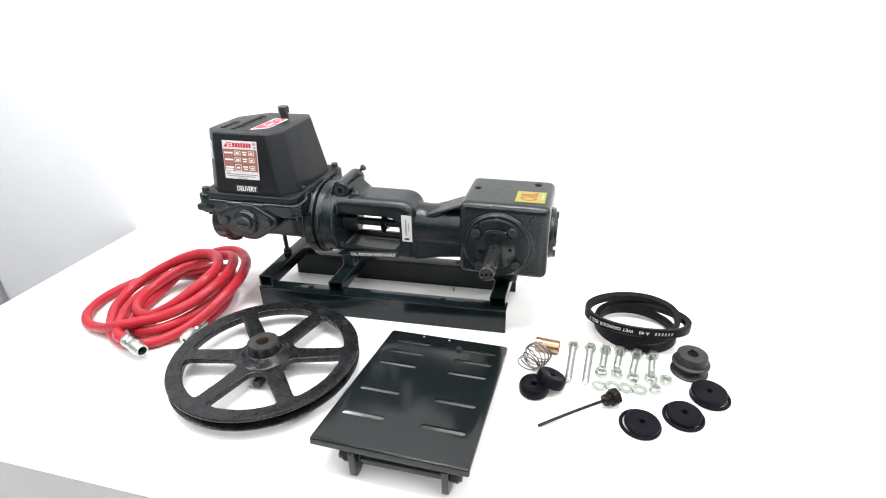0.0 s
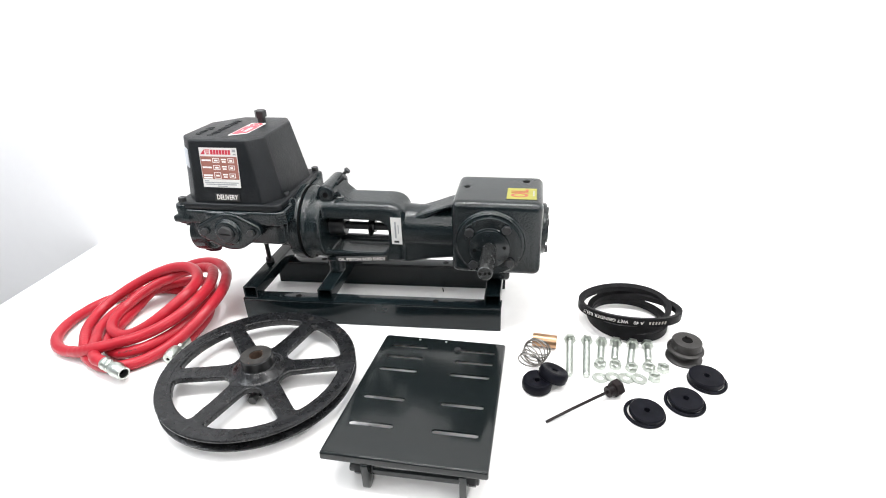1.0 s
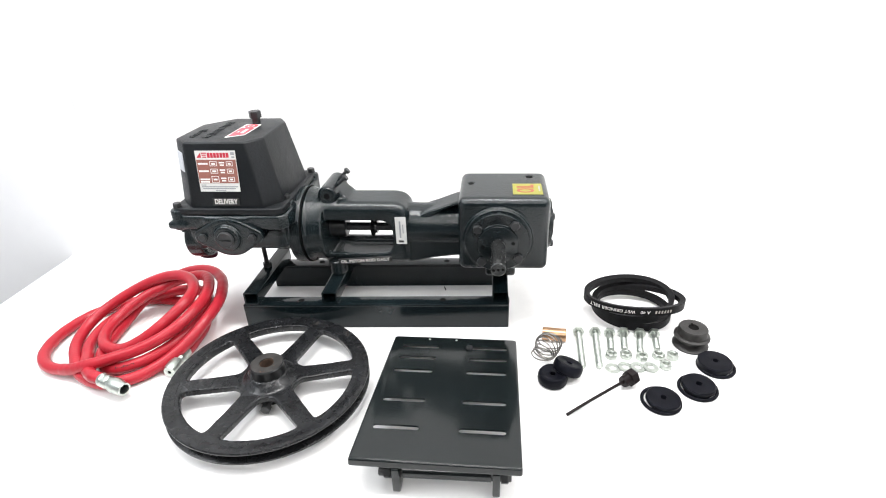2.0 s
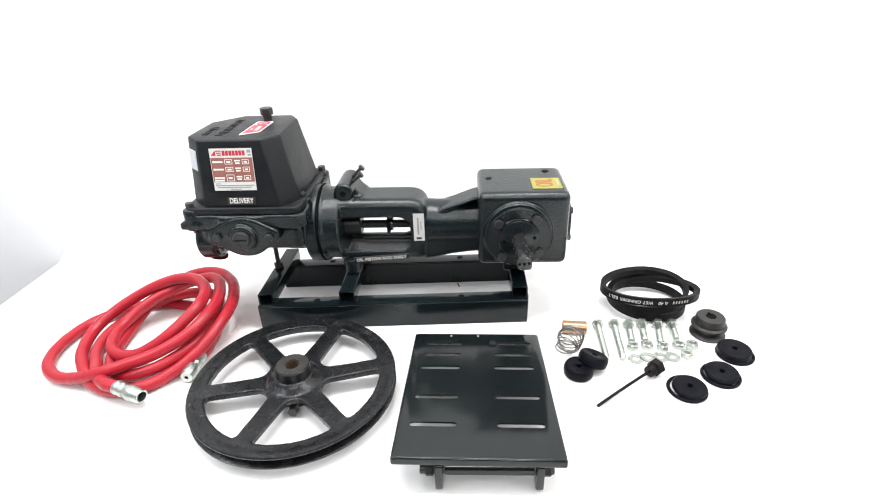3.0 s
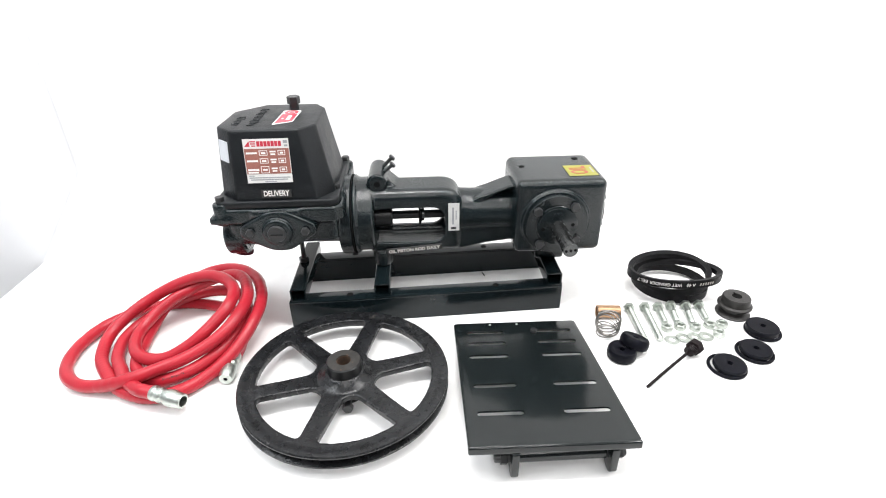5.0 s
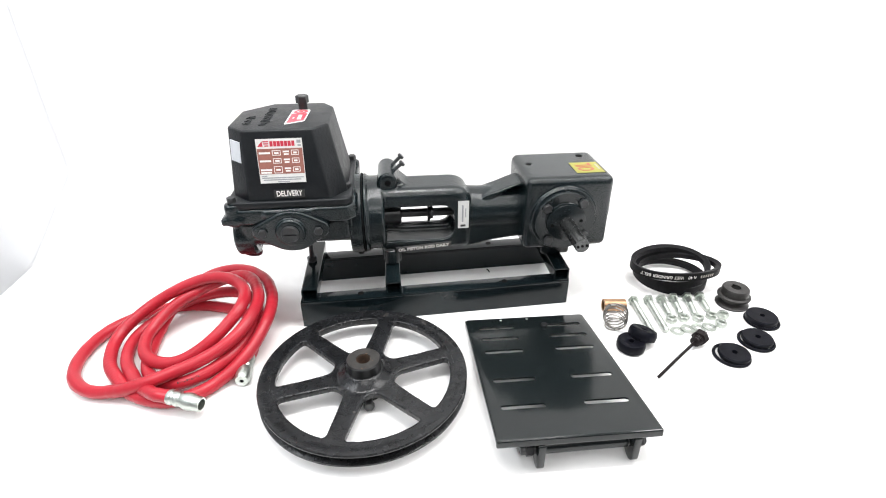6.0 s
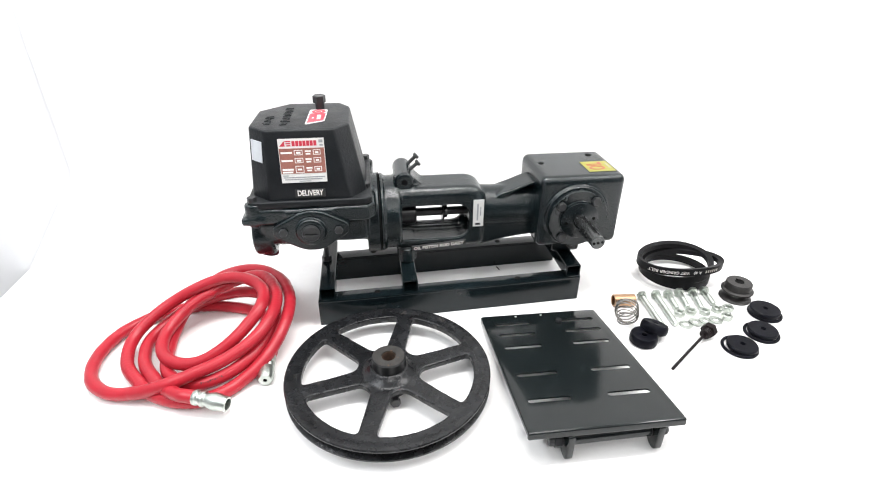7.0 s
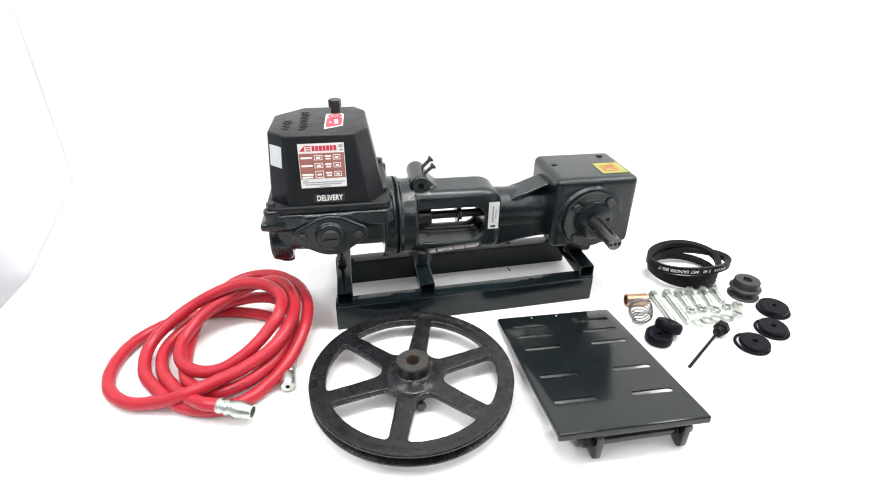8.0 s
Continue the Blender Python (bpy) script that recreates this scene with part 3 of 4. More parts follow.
def bars(items, z0=0.0008, z1=0.001, fr=None):
    return join(*[prism([(x, y), (x + w, y), (x + w, y + h), (x, y + h)], z0, z1, fr or f) for x, y, w, h in items])


rating = part("rating_plate", prism([(-0.034, -0.0335), (0.034, -0.0335), (0.034, 0.0335), (-0.034, 0.0335)], 0, 0.0008, f), PAPER, cover, "printed rating plate in brown, white and red")
part("brown_field", bars([(-0.0332, -0.0195, 0.0664, 0.0385)]), INK_BROWN, rating)
part("logo", join(bars([(-0.0215, 0.0222, 0.006, 0.0018), (-0.0225, 0.0254, 0.007, 0.0018), (-0.0235, 0.0286, 0.0085, 0.0018)]), prism([(-0.032, 0.0222), (-0.024, 0.0222), (-0.0245, 0.0305)], 0.0008, 0.001, f)), INK_RED, rating, "red emblem of bars")
part("name_bar", bars([(-0.0135 + 0.0053 * k, 0.0222, 0.0044, 0.0078) for k in range(7)]), INK_RED, rating, "red bars in place of a name")
part("print", bars([(0.027, 0.0215, 0.005, 0.0028), (0.026, 0.0265, 0.006, 0.0045)]), INK_GREY, rating)
for r, y in enumerate((0.0120, 0.0, -0.0135)):
    s = 0.0008 if r < 2 else 0.0016
    part("print", bars([(-0.031, y - 0.001, 0.0165, 0.0028), (0.0045, y + 0.001, 0.009, 0.0024), (0.0055, y - 0.003, 0.007, 0.0024)] + ([(-0.031, y - 0.005, 0.0155, 0.0026)] if r == 2 else []), 0.001, 0.0012), INK_WHITE, rating)
    for x, w in ((-0.0115, 0.0125), (0.0165, 0.011)):
        h = 0.0068 + (0.003 if r == 2 and x < 0 else 0)
        yy = y - h / 2
        part("boxed_figure", bars([(x, yy, w, 0.0009), (x, yy + h, w, 0.0009), (x, yy, 0.0009, h), (x + w - 0.0009, yy, 0.0009, h + 0.0009), (x + 0.003, yy + h / 2 - 0.0012, w - 0.006, 0.0028)], 0.001, 0.0012), INK_WHITE, rating)
part("small_print", bars([(-0.031, -0.0232, 0.008, 0.0014), (-0.031, -0.0262, 0.062, 0.0017), (-0.029, -0.0293, 0.056, 0.0017), (-0.008, -0.0322, 0.018, 0.0014)]), INK_GREY, rating)
f = facing(on_front(0.013, 0.2465) + Vector((0, -0.0012, 0.0002)), (1, 0, 0), UP)
tag = part("delivery_plate", prism([(-0.023, -0.0065), (0.023, -0.0065), (0.023, 0.0065), (-0.023, 0.0065)], 0, 0.0006, f), INK_BLACK, cover, "black strip lettered DELIVERY in white")
part("lettering", moved(fitted(lettering("DELIVERY", 0.0085, 0.0002, 0.0002), 0.039), f @ pose(0, 0, 0.0007)), INK_WHITE, tag)
# pale sticker on the chamfer
f = facing((-0.0609, 0.0125, 0.309), Vector((0.028, -0.028, 0)), Vector((0.006, 0.010, 0.1125)))
part("side_sticker", prism([(-0.0125, -0.016), (0.0125, -0.016), (0.0125, 0.016), (-0.0125, 0.016)], 0.0005, 0.0016, f), GREY_STICKER, cover, "pale grey blank sticker")

# delivery port flange on the front of the chest
f = facing((0.009, -0.001, 0.188), (1, 0, 0), (0, 0, 1))
oval = rounded([(-0.060, -0.010), (-0.060, 0.008), (-0.012, 0.034), (0.016, 0.034), (0.060, 0.010), (0.060, -0.006), (0.016, -0.036), (-0.012, -0.036)], 0.014, 5)
port = part("port_flange", casting(join(prism(oval, 0, 0.026, f, r=0.003), lathe([(0, 0.02), (0.023, 0.02), (0.023, 0.030), (0.021, 0.033), (0, 0.033)], f, 32)), 0.0016, 3), CAST, pump, "lozenge-shaped port flange with two bolts", 60)
for x in (-0.043, 0.043):
    part("bolt", hexagon(0.012, f @ pose(x, 0, 0.025), 0.007), BLACK_BOLT, port)
part("port_plug", cut(lathe([(0, 0.03), (0.0140, 0.03), (0.0140, 0.036), (0.0128, 0.038), (0, 0.038)], f, 24), moved(box(-0.010, 0.010, -0.0015, 0.0015, 0.0355, 0.05), f)), BLACK_BOLT, port, "slotted round plug")
part("suction_port", lathe([(0, 0), (0.0165, 0), (0.0165, 0.004), (0.0125, 0.0045), (0.0125, 0.002), (0, 0.002)], aim((-0.073, 0.036, 0.1245), (-0.25, -0.1, -1)), 28), GREASE, pump, "open port wet with red grease")
stay = part("stay_bolt", join(rod((0.018, 0.072, 0.0765), (0.022, 0.062, 0.16), 0.0042), hexagon(0.015, pose(0.018, 0.072, 0.0758), 0.009)), BLACK_BOLT, pump, "bolt that stays the chest on the frame")
part("stay_boss", rod((0.021, 0.064, 0.130), (0.022, 0.062, 0.165), 0.011, c=0.002), CAST, pump)

# ---- pulley wheel ----
WX, WY = 0.1157, -0.1905
wheel = thing("pulley_wheel", (WX, WY, 0), "large black cast pulley wheel with six spokes, lying flat", "pulley")
M = pose(WX, WY, 0)
rim = lathe([(0.1330, 0.0195), (0.1488, 0.0160), (0.1508, 0.0175), (0.1508, 0.0200), (0.1390, 0.0240), (0.1390, 0.0290), (0.1508, 0.0335), (0.1510, 0.0355), (0.1496, 0.0372), (0.1420, 0.0375), (0.1400, 0.0368), (0.1330, 0.0366)], None, 128, True)
wins = []
for k in range(6):
    a = radians(44 + 60 * k)
    arc = [(0.1268, t) for t in (-24.5, -16, -8, 0, 8, 16, 24.5)]
    pts = [(r * math.cos(a + radians(t)), r * math.sin(a + radians(t))) for r, t in arc]
    for r, t in ((0.048, 12), (0.048, -12)):
        pts.append((r * math.cos(a + radians(t)), r * math.sin(a + radians(t))))
    wins.append(prism(rounded(pts, [0.024, 0.002, 0.002, 0.002, 0.002, 0.002, 0.024, 0.011, 0.011], 6), 0.0, 0.06))
webb = cut(lathe([(0, 0.0250), (0.137, 0.0250), (0.137, 0.0362), (0.112, 0.0355), (0.06, 0.0345), (0, 0.0345)], None, 96), *wins)
foot = lathe([(0.010, 0.0), (0.026, 0.0), (0.026, 0.015), (0.036, 0.0265), (0.042, 0.0335), (0.0365, 0.0370), (0.0315, 0.0410), (0.0272, 0.0455), (0.010, 0.0455)], None, 48, True)
part("spokes", moved(casting(join(webb, moved(foot, pose(0.001, -0.0015, 0))), 0.0016, 3), M), WHEEL, wheel, "", 50)
part("rim", moved(rim, M), WHEEL, wheel, "grooved rim")
M = pose(WX + 0.001, WY - 0.0015, 0)
hub = lathe([(0.0108, 0.0440), (0.0256, 0.0440), (0.0253, 0.0470), (0.0250, 0.0510), (0.0247, 0.0600), (0.0234, 0.0612), (0.0112, 0.0612), (0.0104, 0.0600)], None, 56, True)
hubp = part("hub", moved(hub, M), HUB, wheel)
part("worn_face", moved(lathe([(0.0108, 0.0613), (0.0230, 0.0613), (0.0230, 0.0616), (0.0108, 0.0616)], None, 40, True), M), WORN, hubp, "bare worn metal hub face")
part("bore", moved(lathe([(0.0104, 0.002), (0.0104, 0.0604), (0.0098, 0.0604), (0.0098, 0.002)], None, 32, True), M), RUST, hubp, "rusty bore")
part("set_screw", join(rod((0.1205, -0.210, 0.0100), (0.122, -0.232, 0.0100), 0.0055), hexagon(0.0135, aim((0.122, -0.230, 0.0100), (0.05, -1, 0)), 0.008)), BLACK_BOLT, wheel, "black hexagonal set screw")

# ---- motor plate ----
mount = thing("motor_plate", (0.39, -0.2, 0), "black steel motor plate with ten slots on two hinge feet", "plate")
TILT_M = math.degrees(math.atan2(0.047, 0.304))
PM = pose(0.3857, -0.3552, 0.0565, -TILT_M, 0, -0.9)
W2, LEN = 0.1052, 0.307


def slot(x0, x1, y, r=0.0047):
    pts = [(x1 - r + r * math.sin(radians(a)), y - r * math.cos(radians(a))) for a in range(0, 181, 30)]
    pts += [(x0 + r - r * math.sin(radians(a)), y + r * math.cos(radians(a))) for a in range(0, 181, 30)]
    return prism(pts, -0.02, 0.02)


slots = []
for y, lx, rx in ((0.0625, 0.0, 0.0), (0.1235, 0.0005, 0.0005), (0.1995, 0.001, 0.0008), (0.2385, 0.002, 0.0025), (0.274, 0.003, 0.003)):
    slots += [slot(-0.0887 + lx, -0.0267 + lx, y), slot(0.0245 + rx, 0.0868 + rx, y)]
sheet = prism(rounded([(-W2 + 0.0015, 0.0022), (W2 - 0.0015, 0.0022), (W2 - 0.002, LEN), (-W2 + 0.002, LEN)], 0.004, 4), -0.0026, 0.0, r=0.0010, seg=3)
top = part("top_plate", moved(cut(sheet, *slots), PM), PLATE_PAINT, mount, "glossy black slotted plate")
lips = join(box(-W2 - 0.0002, W2 + 0.0002, -0.0008, 0.0055, -0.0118, -0.0001, 0.0027, 5), box(-W2, -W2 + 0.0045, 0.0045, LEN - 0.001, -0.0088, -0.0002, 0.0019, 4), box(W2 - 0.0045, W2, 0.0045, LEN - 0.001, -0.0088, -0.0002, 0.0019, 4), box(-W2 + 0.001, W2 - 0.001, LEN - 0.0034, LEN - 0.0004, -0.0085, -0.0015, 0.001))
part("folded_lip", moved(lips, PM), PLATE_PAINT, top)
for x in (0.0, -0.046):
    part("rivet", moved(lathe([(0, 0.0), (0.0022, 0.0), (0.0015, 0.0010), (0, 0.0012)], pose(x + 0.003, LEN - 0.008, 0), 12), PM), ZINC, top)
part("clamp_bolt", moved(join(hexagon(0.011, pose(0.027, 0.2725, 0.0002), 0.004), rod((0.027, 0.2725, -0.012), (0.027, 0.2725, 0.002), 0.0035)), PM), BLACK_BOLT, top, "small black bolt in a slot")
for x in (0.338, 0.4605):
    prof = rounded([(-0.3585, 0.046), (-0.3585, 0.006), (-0.353, 0.0), (-0.343, 0.0), (-0.329, 0.010), (-0.322, 0.026), (-0.308, 0.042)], 0.004, 3)
    part("hinge_foot", prism(prof, -0.0045, 0.0045, facing((x, 0, 0), (0, 1, 0), (0, 0, 1)), r=0.0012), PLATE_PAINT, mount)
part("hinge_rod", rod((0.314, -0.341, 0.0225), (0.479, -0.341, 0.0225), 0.0065, c=0.001), BLACK_BOLT, mount)
for x in (0.3215, 0.4665):
    part("nut", hexagon(0.0165, aim((x, -0.341, 0.0225), (1, 0, 0)), 0.009), BLACK_BOLT, mount)
part("hinge_tube", rod((0.345, -0.338, 0.0225), (0.454, -0.338, 0.0225), 0.010), PLATE_PAINT, mount)

# ---- red hose ----
hose = thing("pressure_hose", (-0.168, -0.072, 0), "coiled glossy red hose with two plated end fittings", "hose")
HR = 0.0098
knots = []


def turn(k, *stations):
    """One turn of the coil: eighths of the way round from the front, radius, height."""
    knots.extend((8 * k + i, r, z) for i, r, z in stations)


# from the coupling along the table to the wide loop, up over the pile, and down to the free end
turn(0, (1.44, 0.109, 0.0125), (2, 0.100, 0.0115), (3, 0.106, 0.011), (4, 0.114, 0.011), (5.3, 0.155, 0.011), (5.9, 0.166, 0.011), (6.45, 0.166, 0.011), (6.8, 0.153, 0.011), (7.12, 0.131, 0.015), (7.64, 0.110, 0.030))
turn(1, (0.11, 0.092, 0.036), (0.7, 0.087, 0.042), (1.37, 0.096, 0.055), (2, 0.107, 0.068), (2.72, 0.121, 0.074), (3.22, 0.130, 0.075), (3.65, 0.110, 0.068), (4.1, 0.088, 0.058), (5, 0.073, 0.040), (5.7, 0.069, 0.028), (6.36, 0.065, 0.024), (7.1, 0.062, 0.024))
turn(2, (0, 0.060, 0.028), (0.85, 0.063, 0.044), (1.55, 0.075, 0.064), (2.05, 0.090, 0.080), (2.55, 0.098, 0.085), (3.13, 0.099, 0.087), (3.65, 0.095, 0.085), (4.4, 0.091, 0.071), (5.1, 0.104, 0.048), (5.7, 0.119, 0.026), (6.26, 0.118, 0.013), (6.88, 0.111, 0.011), (7.56, 0.119, 0.011))
turn(3, (0.1, 0.126, 0.011), (0.48, 0.121, 0.011), (0.85, 0.114, 0.014), (1.48, 0.115, 0.030), (2.04, 0.125, 0.050), (2.73, 0.143, 0.062), (3.2, 0.156, 0.064), (3.55, 0.159, 0.064), (4, 0.150, 0.054), (4.5, 0.112, 0.034), (5.14, 0.078, 0.016), (5.87, 0.061, 0.011), (6.6, 0.063, 0.011), (7.4, 0.079, 0.011))
turn(4, (0.04, 0.094, 0.015), (0.5, 0.096, 0.020), (1.08, 0.096, 0.028), (1.87, 0.099, 0.037), (2.6, 0.113, 0.042), (3.3, 0.122, 0.041), (4.2, 0.116, 0.030), (5.06, 0.102, 0.020), (5.62, 0.101, 0.012), (6.2, 0.094, 0.011), (6.95, 0.092, 0.013), (7.4, 0.103, 0.018), (7.75, 0.117, 0.024), (8, 0.131, 0.029))
TURNS = 5


def spline(ks, u):
    i = max(0, min(len(ks) - 2, next((j - 1 for j, k in enumerate(ks) if k[0] > u), len(ks) - 2)))
    p = [ks[max(0, min(len(ks) - 1, i + d))] for d in (-1, 0, 1, 2)]
    t = (u - p[1][0]) / (p[2][0] - p[1][0])
    return [0.5 * (2 * b + (c - a) * t + (2 * a - 5 * b + 4 * c - d) * t * t + (3 * b - a - 3 * c + d) * t ** 3) for a, b, c, d in zip(*[q[1:] for q in p])]


def hose_point(u):
    r, z = spline(knots, u)
    a = radians(-90 + 45 * u)
    x, y = -0.1665 + r * math.cos(a), -0.071 + r * math.sin(a)
    return Vector((x - sag(x), y + 1.2 * sag(x), z - sag(x)))


us = [knots[0][0] + (TURNS * 8 - knots[0][0]) * i / 1500 for i in range(1501)]
line = [hose_point(u) for u in us]
line += [line[-1] + Vector((0.95, -0.26, -0.06)) * 0.0030 * k for k in range(1, 8)]
tube = sweep(line, circle(HR, 24))
tube.verts.ensure_lookup_table()
run = 0.0
for i, c in enumerate(line):
    run += (c - line[i - 1]).length if i else 0.0
    for j in range(24):
        # the braid under the skin shows as a faint diamond relief
        v = tube.verts[24 * i + j]
        relief = math.sin(2 * math.pi * (run / 0.0075 + j / 6)) * math.sin(2 * math.pi * (run / 0.0075 - j / 6))
        v.co += (v.co - c).normalized() * 0.00032 * relief
part("tube", tube, HOSE, hose, "glossy red braided tube", 180)


marks = []
for k in range(10):
    u = 32.18 + 0.040 * k
    p, q = hose_point(u), hose_point(u + 0.02)
    a = radians(-90 + 45 * u)
    n = Vector((0.72 * math.cos(a), 0.72 * math.sin(a), 0.70))
    marks.append(moved(box(-0.0010, 0.0010 - 0.0004 * (k % 2), -0.0017 + 0.0006 * (k % 3), 0.0017 - 0.0005 * (k % 4), -0.0002, 0.0003), facing(p + n * HR, q - p, n.cross(q - p))))
part("print", join(*marks), INK_BLACK, hose, "small dark print too faint to read")


def fitting(p, d, ends):
    """A ribbed crimp collar and a threaded nose along d."""
    return lathe(ends, aim(p, d), 28, True)


d1 = Vector((1, -0.36, -0.06))
p1 = line[-1] - d1.normalized() * 0.006
fit1 = part("crimp_collar", fitting(p1, d1, [(0.0085, 0), (0.0102, 0), (0.0112, 0.002), (0.0112, 0.006), (0.0096, 0.008), (0.0096, 0.011), (0.0112, 0.013), (0.0112, 0.017), (0.0096, 0.019), (0.0098, 0.022), (0.0110, 0.024), (0.0110, 0.028), (0.0080, 0.029)]), ZINC, hose, "plated ribbed collar")
part("threaded_nose", fitting(p1 + d1.normalized() * 0.028, d1, [(0.0065, 0), (0.0120, 0), (0.0124, 0.002), (0.0124, 0.007), (0.0110, 0.016), (0.0106, 0.023), (0.0100, 0.024), (0.0078, 0.024), (0.0074, 0.005)]), ZINC, hose, "plated hollow nose")
# black plug paints the shade inside the hollow nose
part("bore", rod(p1 + d1.normalized() * 0.030, p1 + d1.normalized() * 0.040, 0.0076), DARK_FILL, fit1)
d2 = Vector((0.02, -1, 0.0))
p2 = Vector((-0.0710, -0.1075, 0.0125 - sag(-0.069)))
fit2 = part("crimp_collar", fitting(p2, d2, [(0.006, 0), (0.0105, 0), (0.0112, 0.004), (0.0112, 0.008), (0.009, 0.011), (0.009, 0.015), (0.0108, 0.018), (0.0108, 0.024), (0.0085, 0.027), (0.006, 0.028)]), ZINC, hose, "plated ribbed collar")
part("coupling_nut", fitting(p2 + d2.normalized() * 0.028, d2, [(0.003, 0), (0.009, 0), (0.0115, 0.002), (0.0118, 0.020), (0.0095, 0.026), (0.0032, 0.0265), (0.003, 0.02)]), ZINC, hose, "plated coupling nut")
# black plug paints the shade inside the coupling
part("bore", rod(p2 + d2.normalized() * 0.045, p2 + d2.normalized() * 0.0535, 0.0033), DARK_FILL, fit2)

# ---- belt ----
belt = thing("drive_belt", (0.707, 0.047, 0), "black rubber drive belt coiled in three loops", "belt")


def belt_point(s):
    w = (1 - math.cos(2 * math.pi * s / 3)) / 2
    a = 2 * math.pi * s + math.pi / 2
    rx, ry = 0.065 + 0.024 * w ** 4, 0.057 - 0.012 * w ** 4
    z = 0.0115 + 0.035 * w + 0.009 * math.sin(2 * math.pi * s / 3)
    return Vector((0.709 - 0.003 * w ** 4 + rx * math.cos(a), 0.049 - 0.014 * w ** 4 + ry * math.sin(a), z))


N = 240
loop = [belt_point(3 * i / N) for i in range(N)]
BH, BT = 0.0076, 0.0046
section = [(BT, -BH), (BT, BH), (BT - 0.0006, BH + 0.0004), (-BT, BH * 0.62), (-BT, -BH * 0.62), (BT - 0.0006, -BH - 0.0004)]
part("band", sweep(loop, section, True, (0, 0, 1)), BELT, belt)
# printing on the outside of the upper loop, upside down
pts = [belt_point(1.5 + k * 0.001) for k in range(-200, 201)]
arc = [0.0]
for a, b in zip(pts, pts[1:]):
    arc.append(arc[-1] + (b - a).length)
mid = arc[200]


def on_belt(u, v, lift=0.0005):
    s = mid - u
    i = max(1, min(len(arc) - 1, next((j for j, x in enumerate(arc) if x >= s), len(arc) - 1)))
    t = (s - arc[i - 1]) / (arc[i] - arc[i - 1])
    p = pts[i - 1].lerp(pts[i], t)
    d = (pts[i] - pts[i - 1]).normalized()
    side = d.cross(Vector((0, 0, 1))).normalized()
    return p + side * (BT + lift) - side.cross(d) * v


def wrapped(bm, u0):
    for v in bm.verts:
        v.co = on_belt(v.co.x + u0, v.co.y)
    return bm


def subdivided(x0, x1, h, n=12):
    bm = bmesh.new()
    a = [(bm.verts.new((x0 + (x1 - x0) * i / n, -h / 2, 0)), bm.verts.new((x0 + (x1 - x0) * i / n, h / 2, 0))) for i in range(n + 1)]
    for p, q in zip(a, a[1:]):
        bm.faces.new([p[0], q[0], q[1], p[1]])
    return bm


part("name_bar", wrapped(join(*[subdivided(-0.054 + 0.0052 * k, -0.0512 + 0.0052 * k, 0.0056, 3) for k in range(6)]), 0.0), INK_PALE, belt, "pale bars in place of a name")
part("lettering", wrapped(fitted(lettering("A 40", 0.0062, 0.0), 0.016), -0.0085), INK_WHITE, belt)
part("lettering", wrapped(fitted(lettering("WET GRINDER BELT", 0.0062, 0.0), 0.074), 0.045), INK_WHITE, belt)

# ---- small pulley ----
sp = thing("motor_pulley", (0.788, -0.0395, 0), "small dark grey grooved motor pulley", "pulley")
M = pose(0.788, -0.0395, 0)
sheave = part("sheave", moved(lathe([(0.0085, 0), (0.0275, 0), (0.0285, 0.001), (0.0285, 0.003), (0.019, 0.0085), (0.019, 0.0125), (0.0285, 0.018), (0.0285, 0.0205), (0.0275, 0.0215), (0.0238, 0.0225), (0.0232, 0.0345), (0.0218, 0.0362), (0.0085, 0.0362)], None, 48, True), M), IRON, sp)
# black fills paint the shade in the bore and its key slot
part("bore", moved(rod((0, 0, 0.003), (0, 0, 0.0352), 0.0086), M), DARK_FILL, sheave, "bore with its shade filled in black")
part("keyway", moved(box(-0.0015, 0.0015, 0.006, 0.0108, 0.02, 0.03645), M), DARK_FILL, sheave)

# ---- rubber discs in sealing rings ----
def torus(R, r, m, s1=48, s2=12):
    return lathe([(R + r * math.cos(2 * math.pi * i / s2), r * math.sin(2 * math.pi * i / s2)) for i in range(s2)], m, s1, True)


for rx, ry, dx, dy, rd, h in ((0.703, -0.1785, 0.002, -0.002, 0.0246, 0.011), (0.765, -0.1485, 0.000, -0.0008, 0.0244, 0.012), (0.8095, -0.0965, -0.003, -0.001, 0.0258, 0.0145)):
    solid("sealing_ring", torus(0.0268, 0.0026, pose(rx, ry, 0.0026)), RUBBER, "thin black rubber ring lying round a disc", "ring", "rubber rings")
    solid("valve_disc", lathe([(0.0042, 0.0002), (rd - 0.0035, 0.0002), (rd - 0.003, 0.003), (rd, 0.006), (rd, h - 0.0015), (rd - 0.0015, h), (0.0046, h), (0.0042, h - 0.0006)], pose(rx + dx, ry + dy, 0), 44, True), RUBBER, "thick black rubber valve disc with a centre hole", "disc", "rubber discs")

# ---- rubber cups ----
CUP = [(0.0045, 0.0), (0.0195, 0.0), (0.0224, 0.0022), (0.0232, 0.0080), (0.0226, 0.0140), (0.0206, 0.0172), (0.0175, 0.0180), (0.0150, 0.0172), (0.0062, 0.0168), (0.0045, 0.0155)]
solid("piston_cup", lathe(CUP, pose(0.5485, -0.142, 0.0003), 40, True), RUBBER, "black rubber piston cup lying flat", "cup", "piston cups")
solid("piston_cup", lathe(CUP, pose(0.5705, -0.130, 0.0098, -14.5, 18, 0), 40, True), RUBBER, "black rubber piston cup leaning on another", "cup", "piston cups")

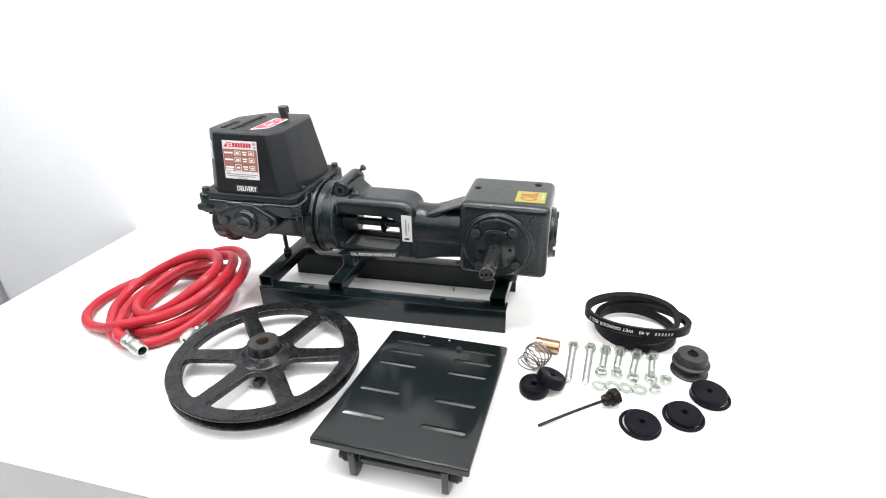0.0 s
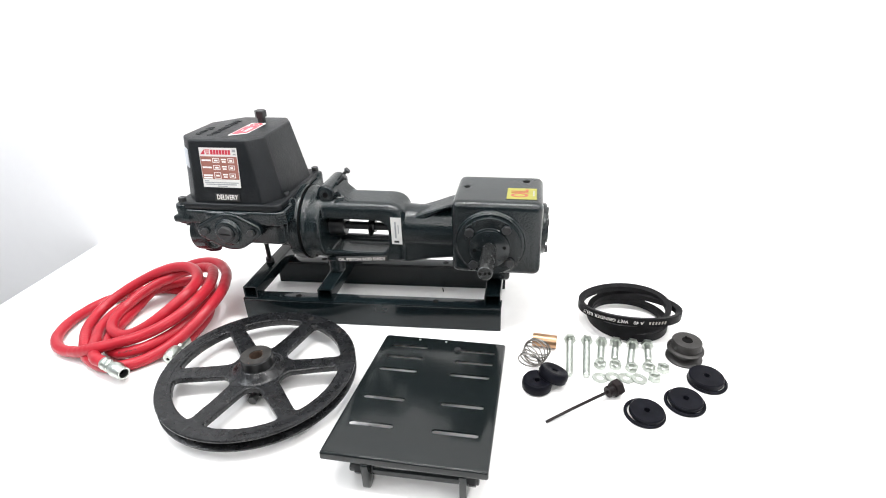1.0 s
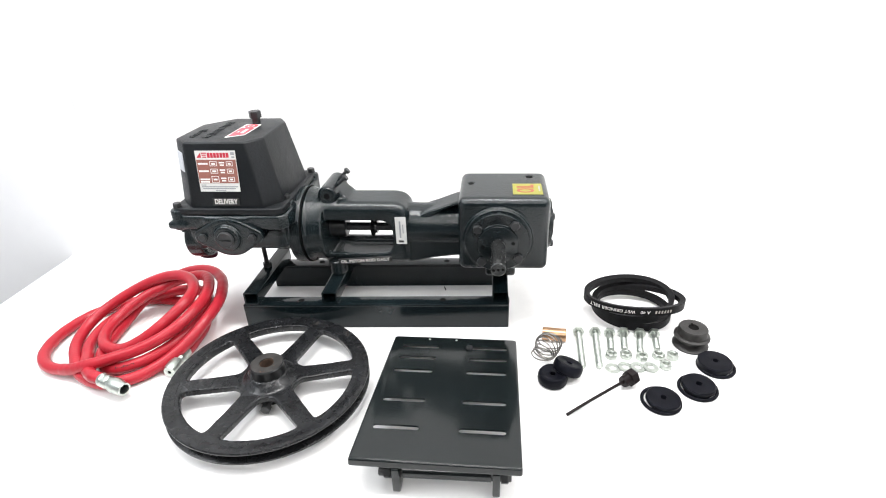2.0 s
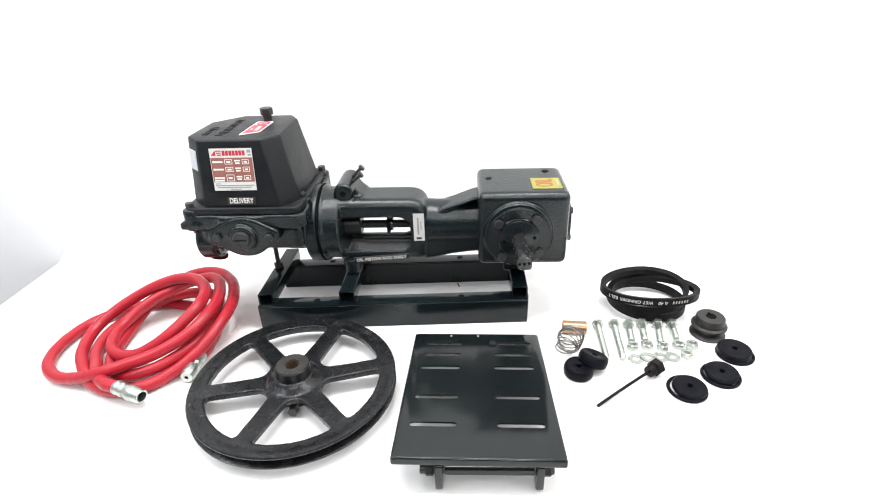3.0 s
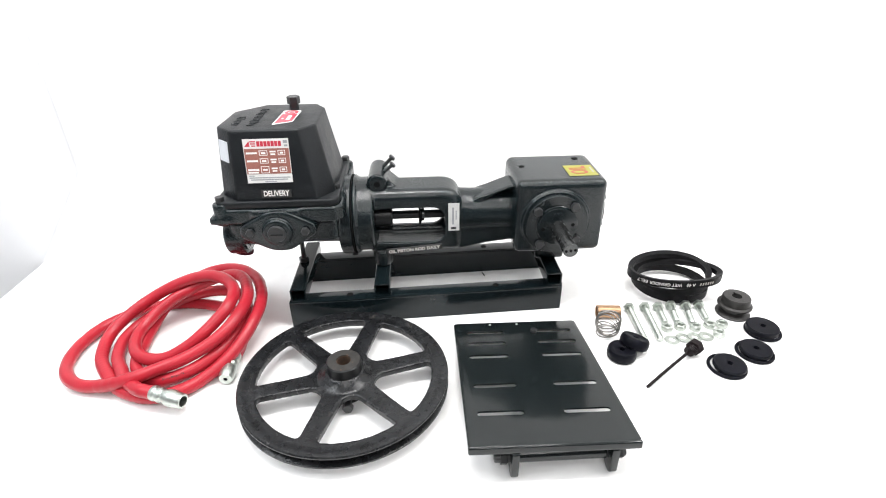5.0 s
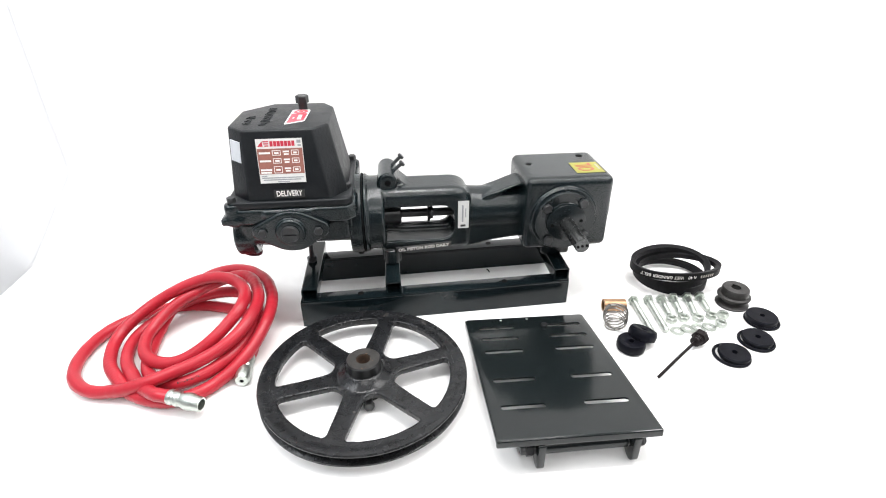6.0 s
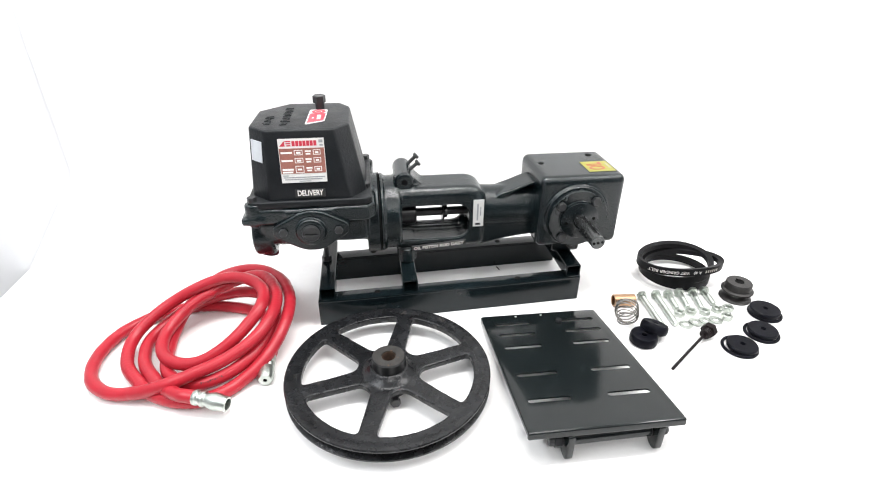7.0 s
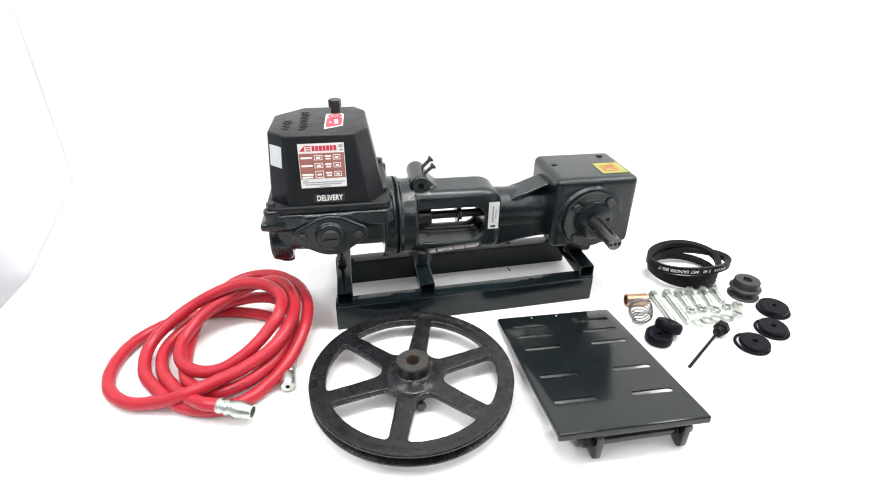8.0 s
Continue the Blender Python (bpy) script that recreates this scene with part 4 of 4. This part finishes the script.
# ---- bolts, nuts and washers ----
def bolt_thing(p_head, p_tip, r, af, threaded):
    """A plated hexagon bolt lying on its head's corner and its tip."""
    head_h = 0.0068
    a, b = Vector((*p_head, af / 2 + 0.0004)), Vector((*p_tip, r + 0.0003))
    d = b - a
    L = d.length
    t = thing("hex_bolt", (a.x, a.y, 0), "plated hexagon bolt lying on the table", "bolt", "plated bolts")
    m = aim(a, d)
    part("head", hexagon(af, m @ pose(0, 0, head_h, 180, 0, 0), head_h), ZINC, t)
    prof = [(0, head_h - 0.001), (r, head_h - 0.001), (r, head_h + (L - head_h) * (1 - threaded))]
    z = prof[-1][1]
    while z < L - 0.003:
        prof += [(r - 0.0007, z + 0.0003), (r, z + 0.0009)]
        z += 0.0013
    prof += [(r - 0.001, L - 0.0012), (r - 0.0016, L), (0, L)]
    part("shank", lathe(prof, m, 18), ZINC, t, "threaded plated shank", 20)
    return t


for h, tip in (((0.6045, -0.019), (0.599, -0.113)), ((0.633, -0.019), (0.6255, -0.112))):
    bolt_thing(h, tip, 0.0056, 0.0172, 0.93)
for h, tip in (((0.6575, -0.020), (0.652, -0.067)), ((0.6815, -0.018), (0.674, -0.066)), ((0.709, -0.019), (0.698, -0.072)), ((0.733, -0.019), (0.728, -0.062))):
    bolt_thing(h, tip, 0.0055, 0.0172, 0.62)


def nut(x, y, turn, tilt=0):
    af, h = 0.0172, 0.0092
    bm = bmesh.new()
    n = 36
    outer = []
    for i in range(n):
        a = 2 * math.pi * i / n
        k = (a % (math.pi / 3)) - math.pi / 6
        outer.append(af / 2 / math.cos(k))
    rings = []
    for z, scale_o in ((0.0008, 1.0), (h - 0.0008, 1.0), (h, 0.0), (h, -1), (h - 0.001, -2), (0.001, -2), (0.0, -1), (0.0, 0.0)):
        row = []
        for i in range(n):
            a = 2 * math.pi * i / n
            r = outer[i] if scale_o == 1.0 else (min(outer[i], af / 2 * 1.0) * 0.985 if scale_o == 0.0 else (0.0054 if scale_o == -1 else 0.0045))
            row.append(bm.verts.new((r * math.cos(a), r * math.sin(a), z)))
        rings.append(row)
    for a, b in zip(rings, rings[1:] + rings[:1]):
        for i in range(n):
            bm.faces.new([a[i], a[(i + 1) % n], b[(i + 1) % n], b[i]])
    bm.transform(pose(x, y, 0.0004, tilt, 0, turn))
    return solid("hex_nut", bm, ZINC, "plated hexagon nut lying on the table", "nut", "plated nuts")


for x, y, turn in ((0.650, -0.0795, 10), (0.674, -0.0775, 35), (0.699, -0.081, 5), (0.726, -0.0765, 50), (0.748, -0.077, 20), (0.7305, -0.101, 15)):
    nut(x, y, turn)
for i, (x, y) in enumerate(((0.6475, -0.108), (0.6675, -0.105), (0.6875, -0.1045), (0.7075, -0.104))):
    solid("flat_washer", lathe([(0.0053, 0), (0.0118, 0), (0.0120, 0.0003), (0.0120, 0.0014), (0.0118, 0.0017), (0.0053, 0.0017)], pose(x, y, 0.0002 + (0.0012 if i else 0), 0, 4 if i else 0, 0), 36, True), ZINC, "plated flat washer overlapping its neighbour", "washer", "plated washers")

# ---- dipstick, bush and spring ----
dip = thing("dipstick", (0.655, -0.14, 0), "black oil dipstick with a hexagonal cap", "dipstick")
d = Vector((0.81, 0.555, 0.085)).normalized()
p0 = Vector((0.562, -0.2145, 0.0025))
rodline = [p0 + d * (0.118 * i / 12) + Vector((0, 0, 0.0012 * math.sin(i / 12 * 3.1))) for i in range(13)]
part("stick", sweep(rodline, [(-0.0022, -0.0012), (0.0022, -0.0012), (0.0022, 0.0012), (-0.0022, 0.0012)]), PLASTIC, dip, "thin flat dark stick")
c0 = p0 + d * 0.110
cap = part("cap", hexagon(0.0225, aim(c0 + d * 0.012, d), 0.0125, 0.001), PLASTIC, dip)
part("threaded_neck", lathe([(0, 0), (0.0082, 0)] + [(0.0082 + 0.0007 * (i % 2), 0.001 + 0.001 * i) for i in range(11)] + [(0.0105, 0.0125), (0, 0.0125)], aim(c0, d), 20), PLASTIC, dip)
solid("bronze_bush", lathe([(0.0088, 0.0006), (0.0094, 0), (0.0110, 0), (0.0116, 0.0006), (0.0116, 0.0394), (0.0110, 0.040), (0.0094, 0.040), (0.0088, 0.0394)], aim((0.5410, -0.0345, 0.0118), (1, -0.10, 0)), 36, True), BRASS, "short turned bronze bush lying on its side", "bush")


def spring():
    turns, n = 9.5, 340
    ax0, ax1 = Vector((0.5525, -0.064, 0.0205)), Vector((0.5335, -0.106, 0.0205))
    d = (ax1 - ax0).normalized()
    u = Vector((0, 0, 1))
    v = d.cross(u).normalized()
    pts = []
    for i in range(n + 1):
        t = i / n
        a = 2 * math.pi * turns * t
        r = 0.0180 + 0.0022 * math.sin(t * 5)
        wob = 0.0060 * math.sin(a + 2.4 * t * math.pi)
        p = ax0.lerp(ax1, t) + (u * math.sin(a) + v * math.cos(a)) * r + d * wob
        p.z = max(0.0011, p.z)
        pts.append(p)
    return sweep(pts, circle(0.0011, 6))


solid("coil_spring", spring(), WIRE, "loose bright steel coil spring lying on its side", "spring", angle=180)

solid("wire_offcut", sweep([Vector((0.3565, 0.1270 - 0.0028 * i, 0.0014 + 0.0006 * math.sin(i))) + Vector((0.0009 * i, 0, 0)) for i in range(5)], circle(0.0012, 8)), BLACK_BOLT, "short black offcut of wire lying behind the frame", "wire")
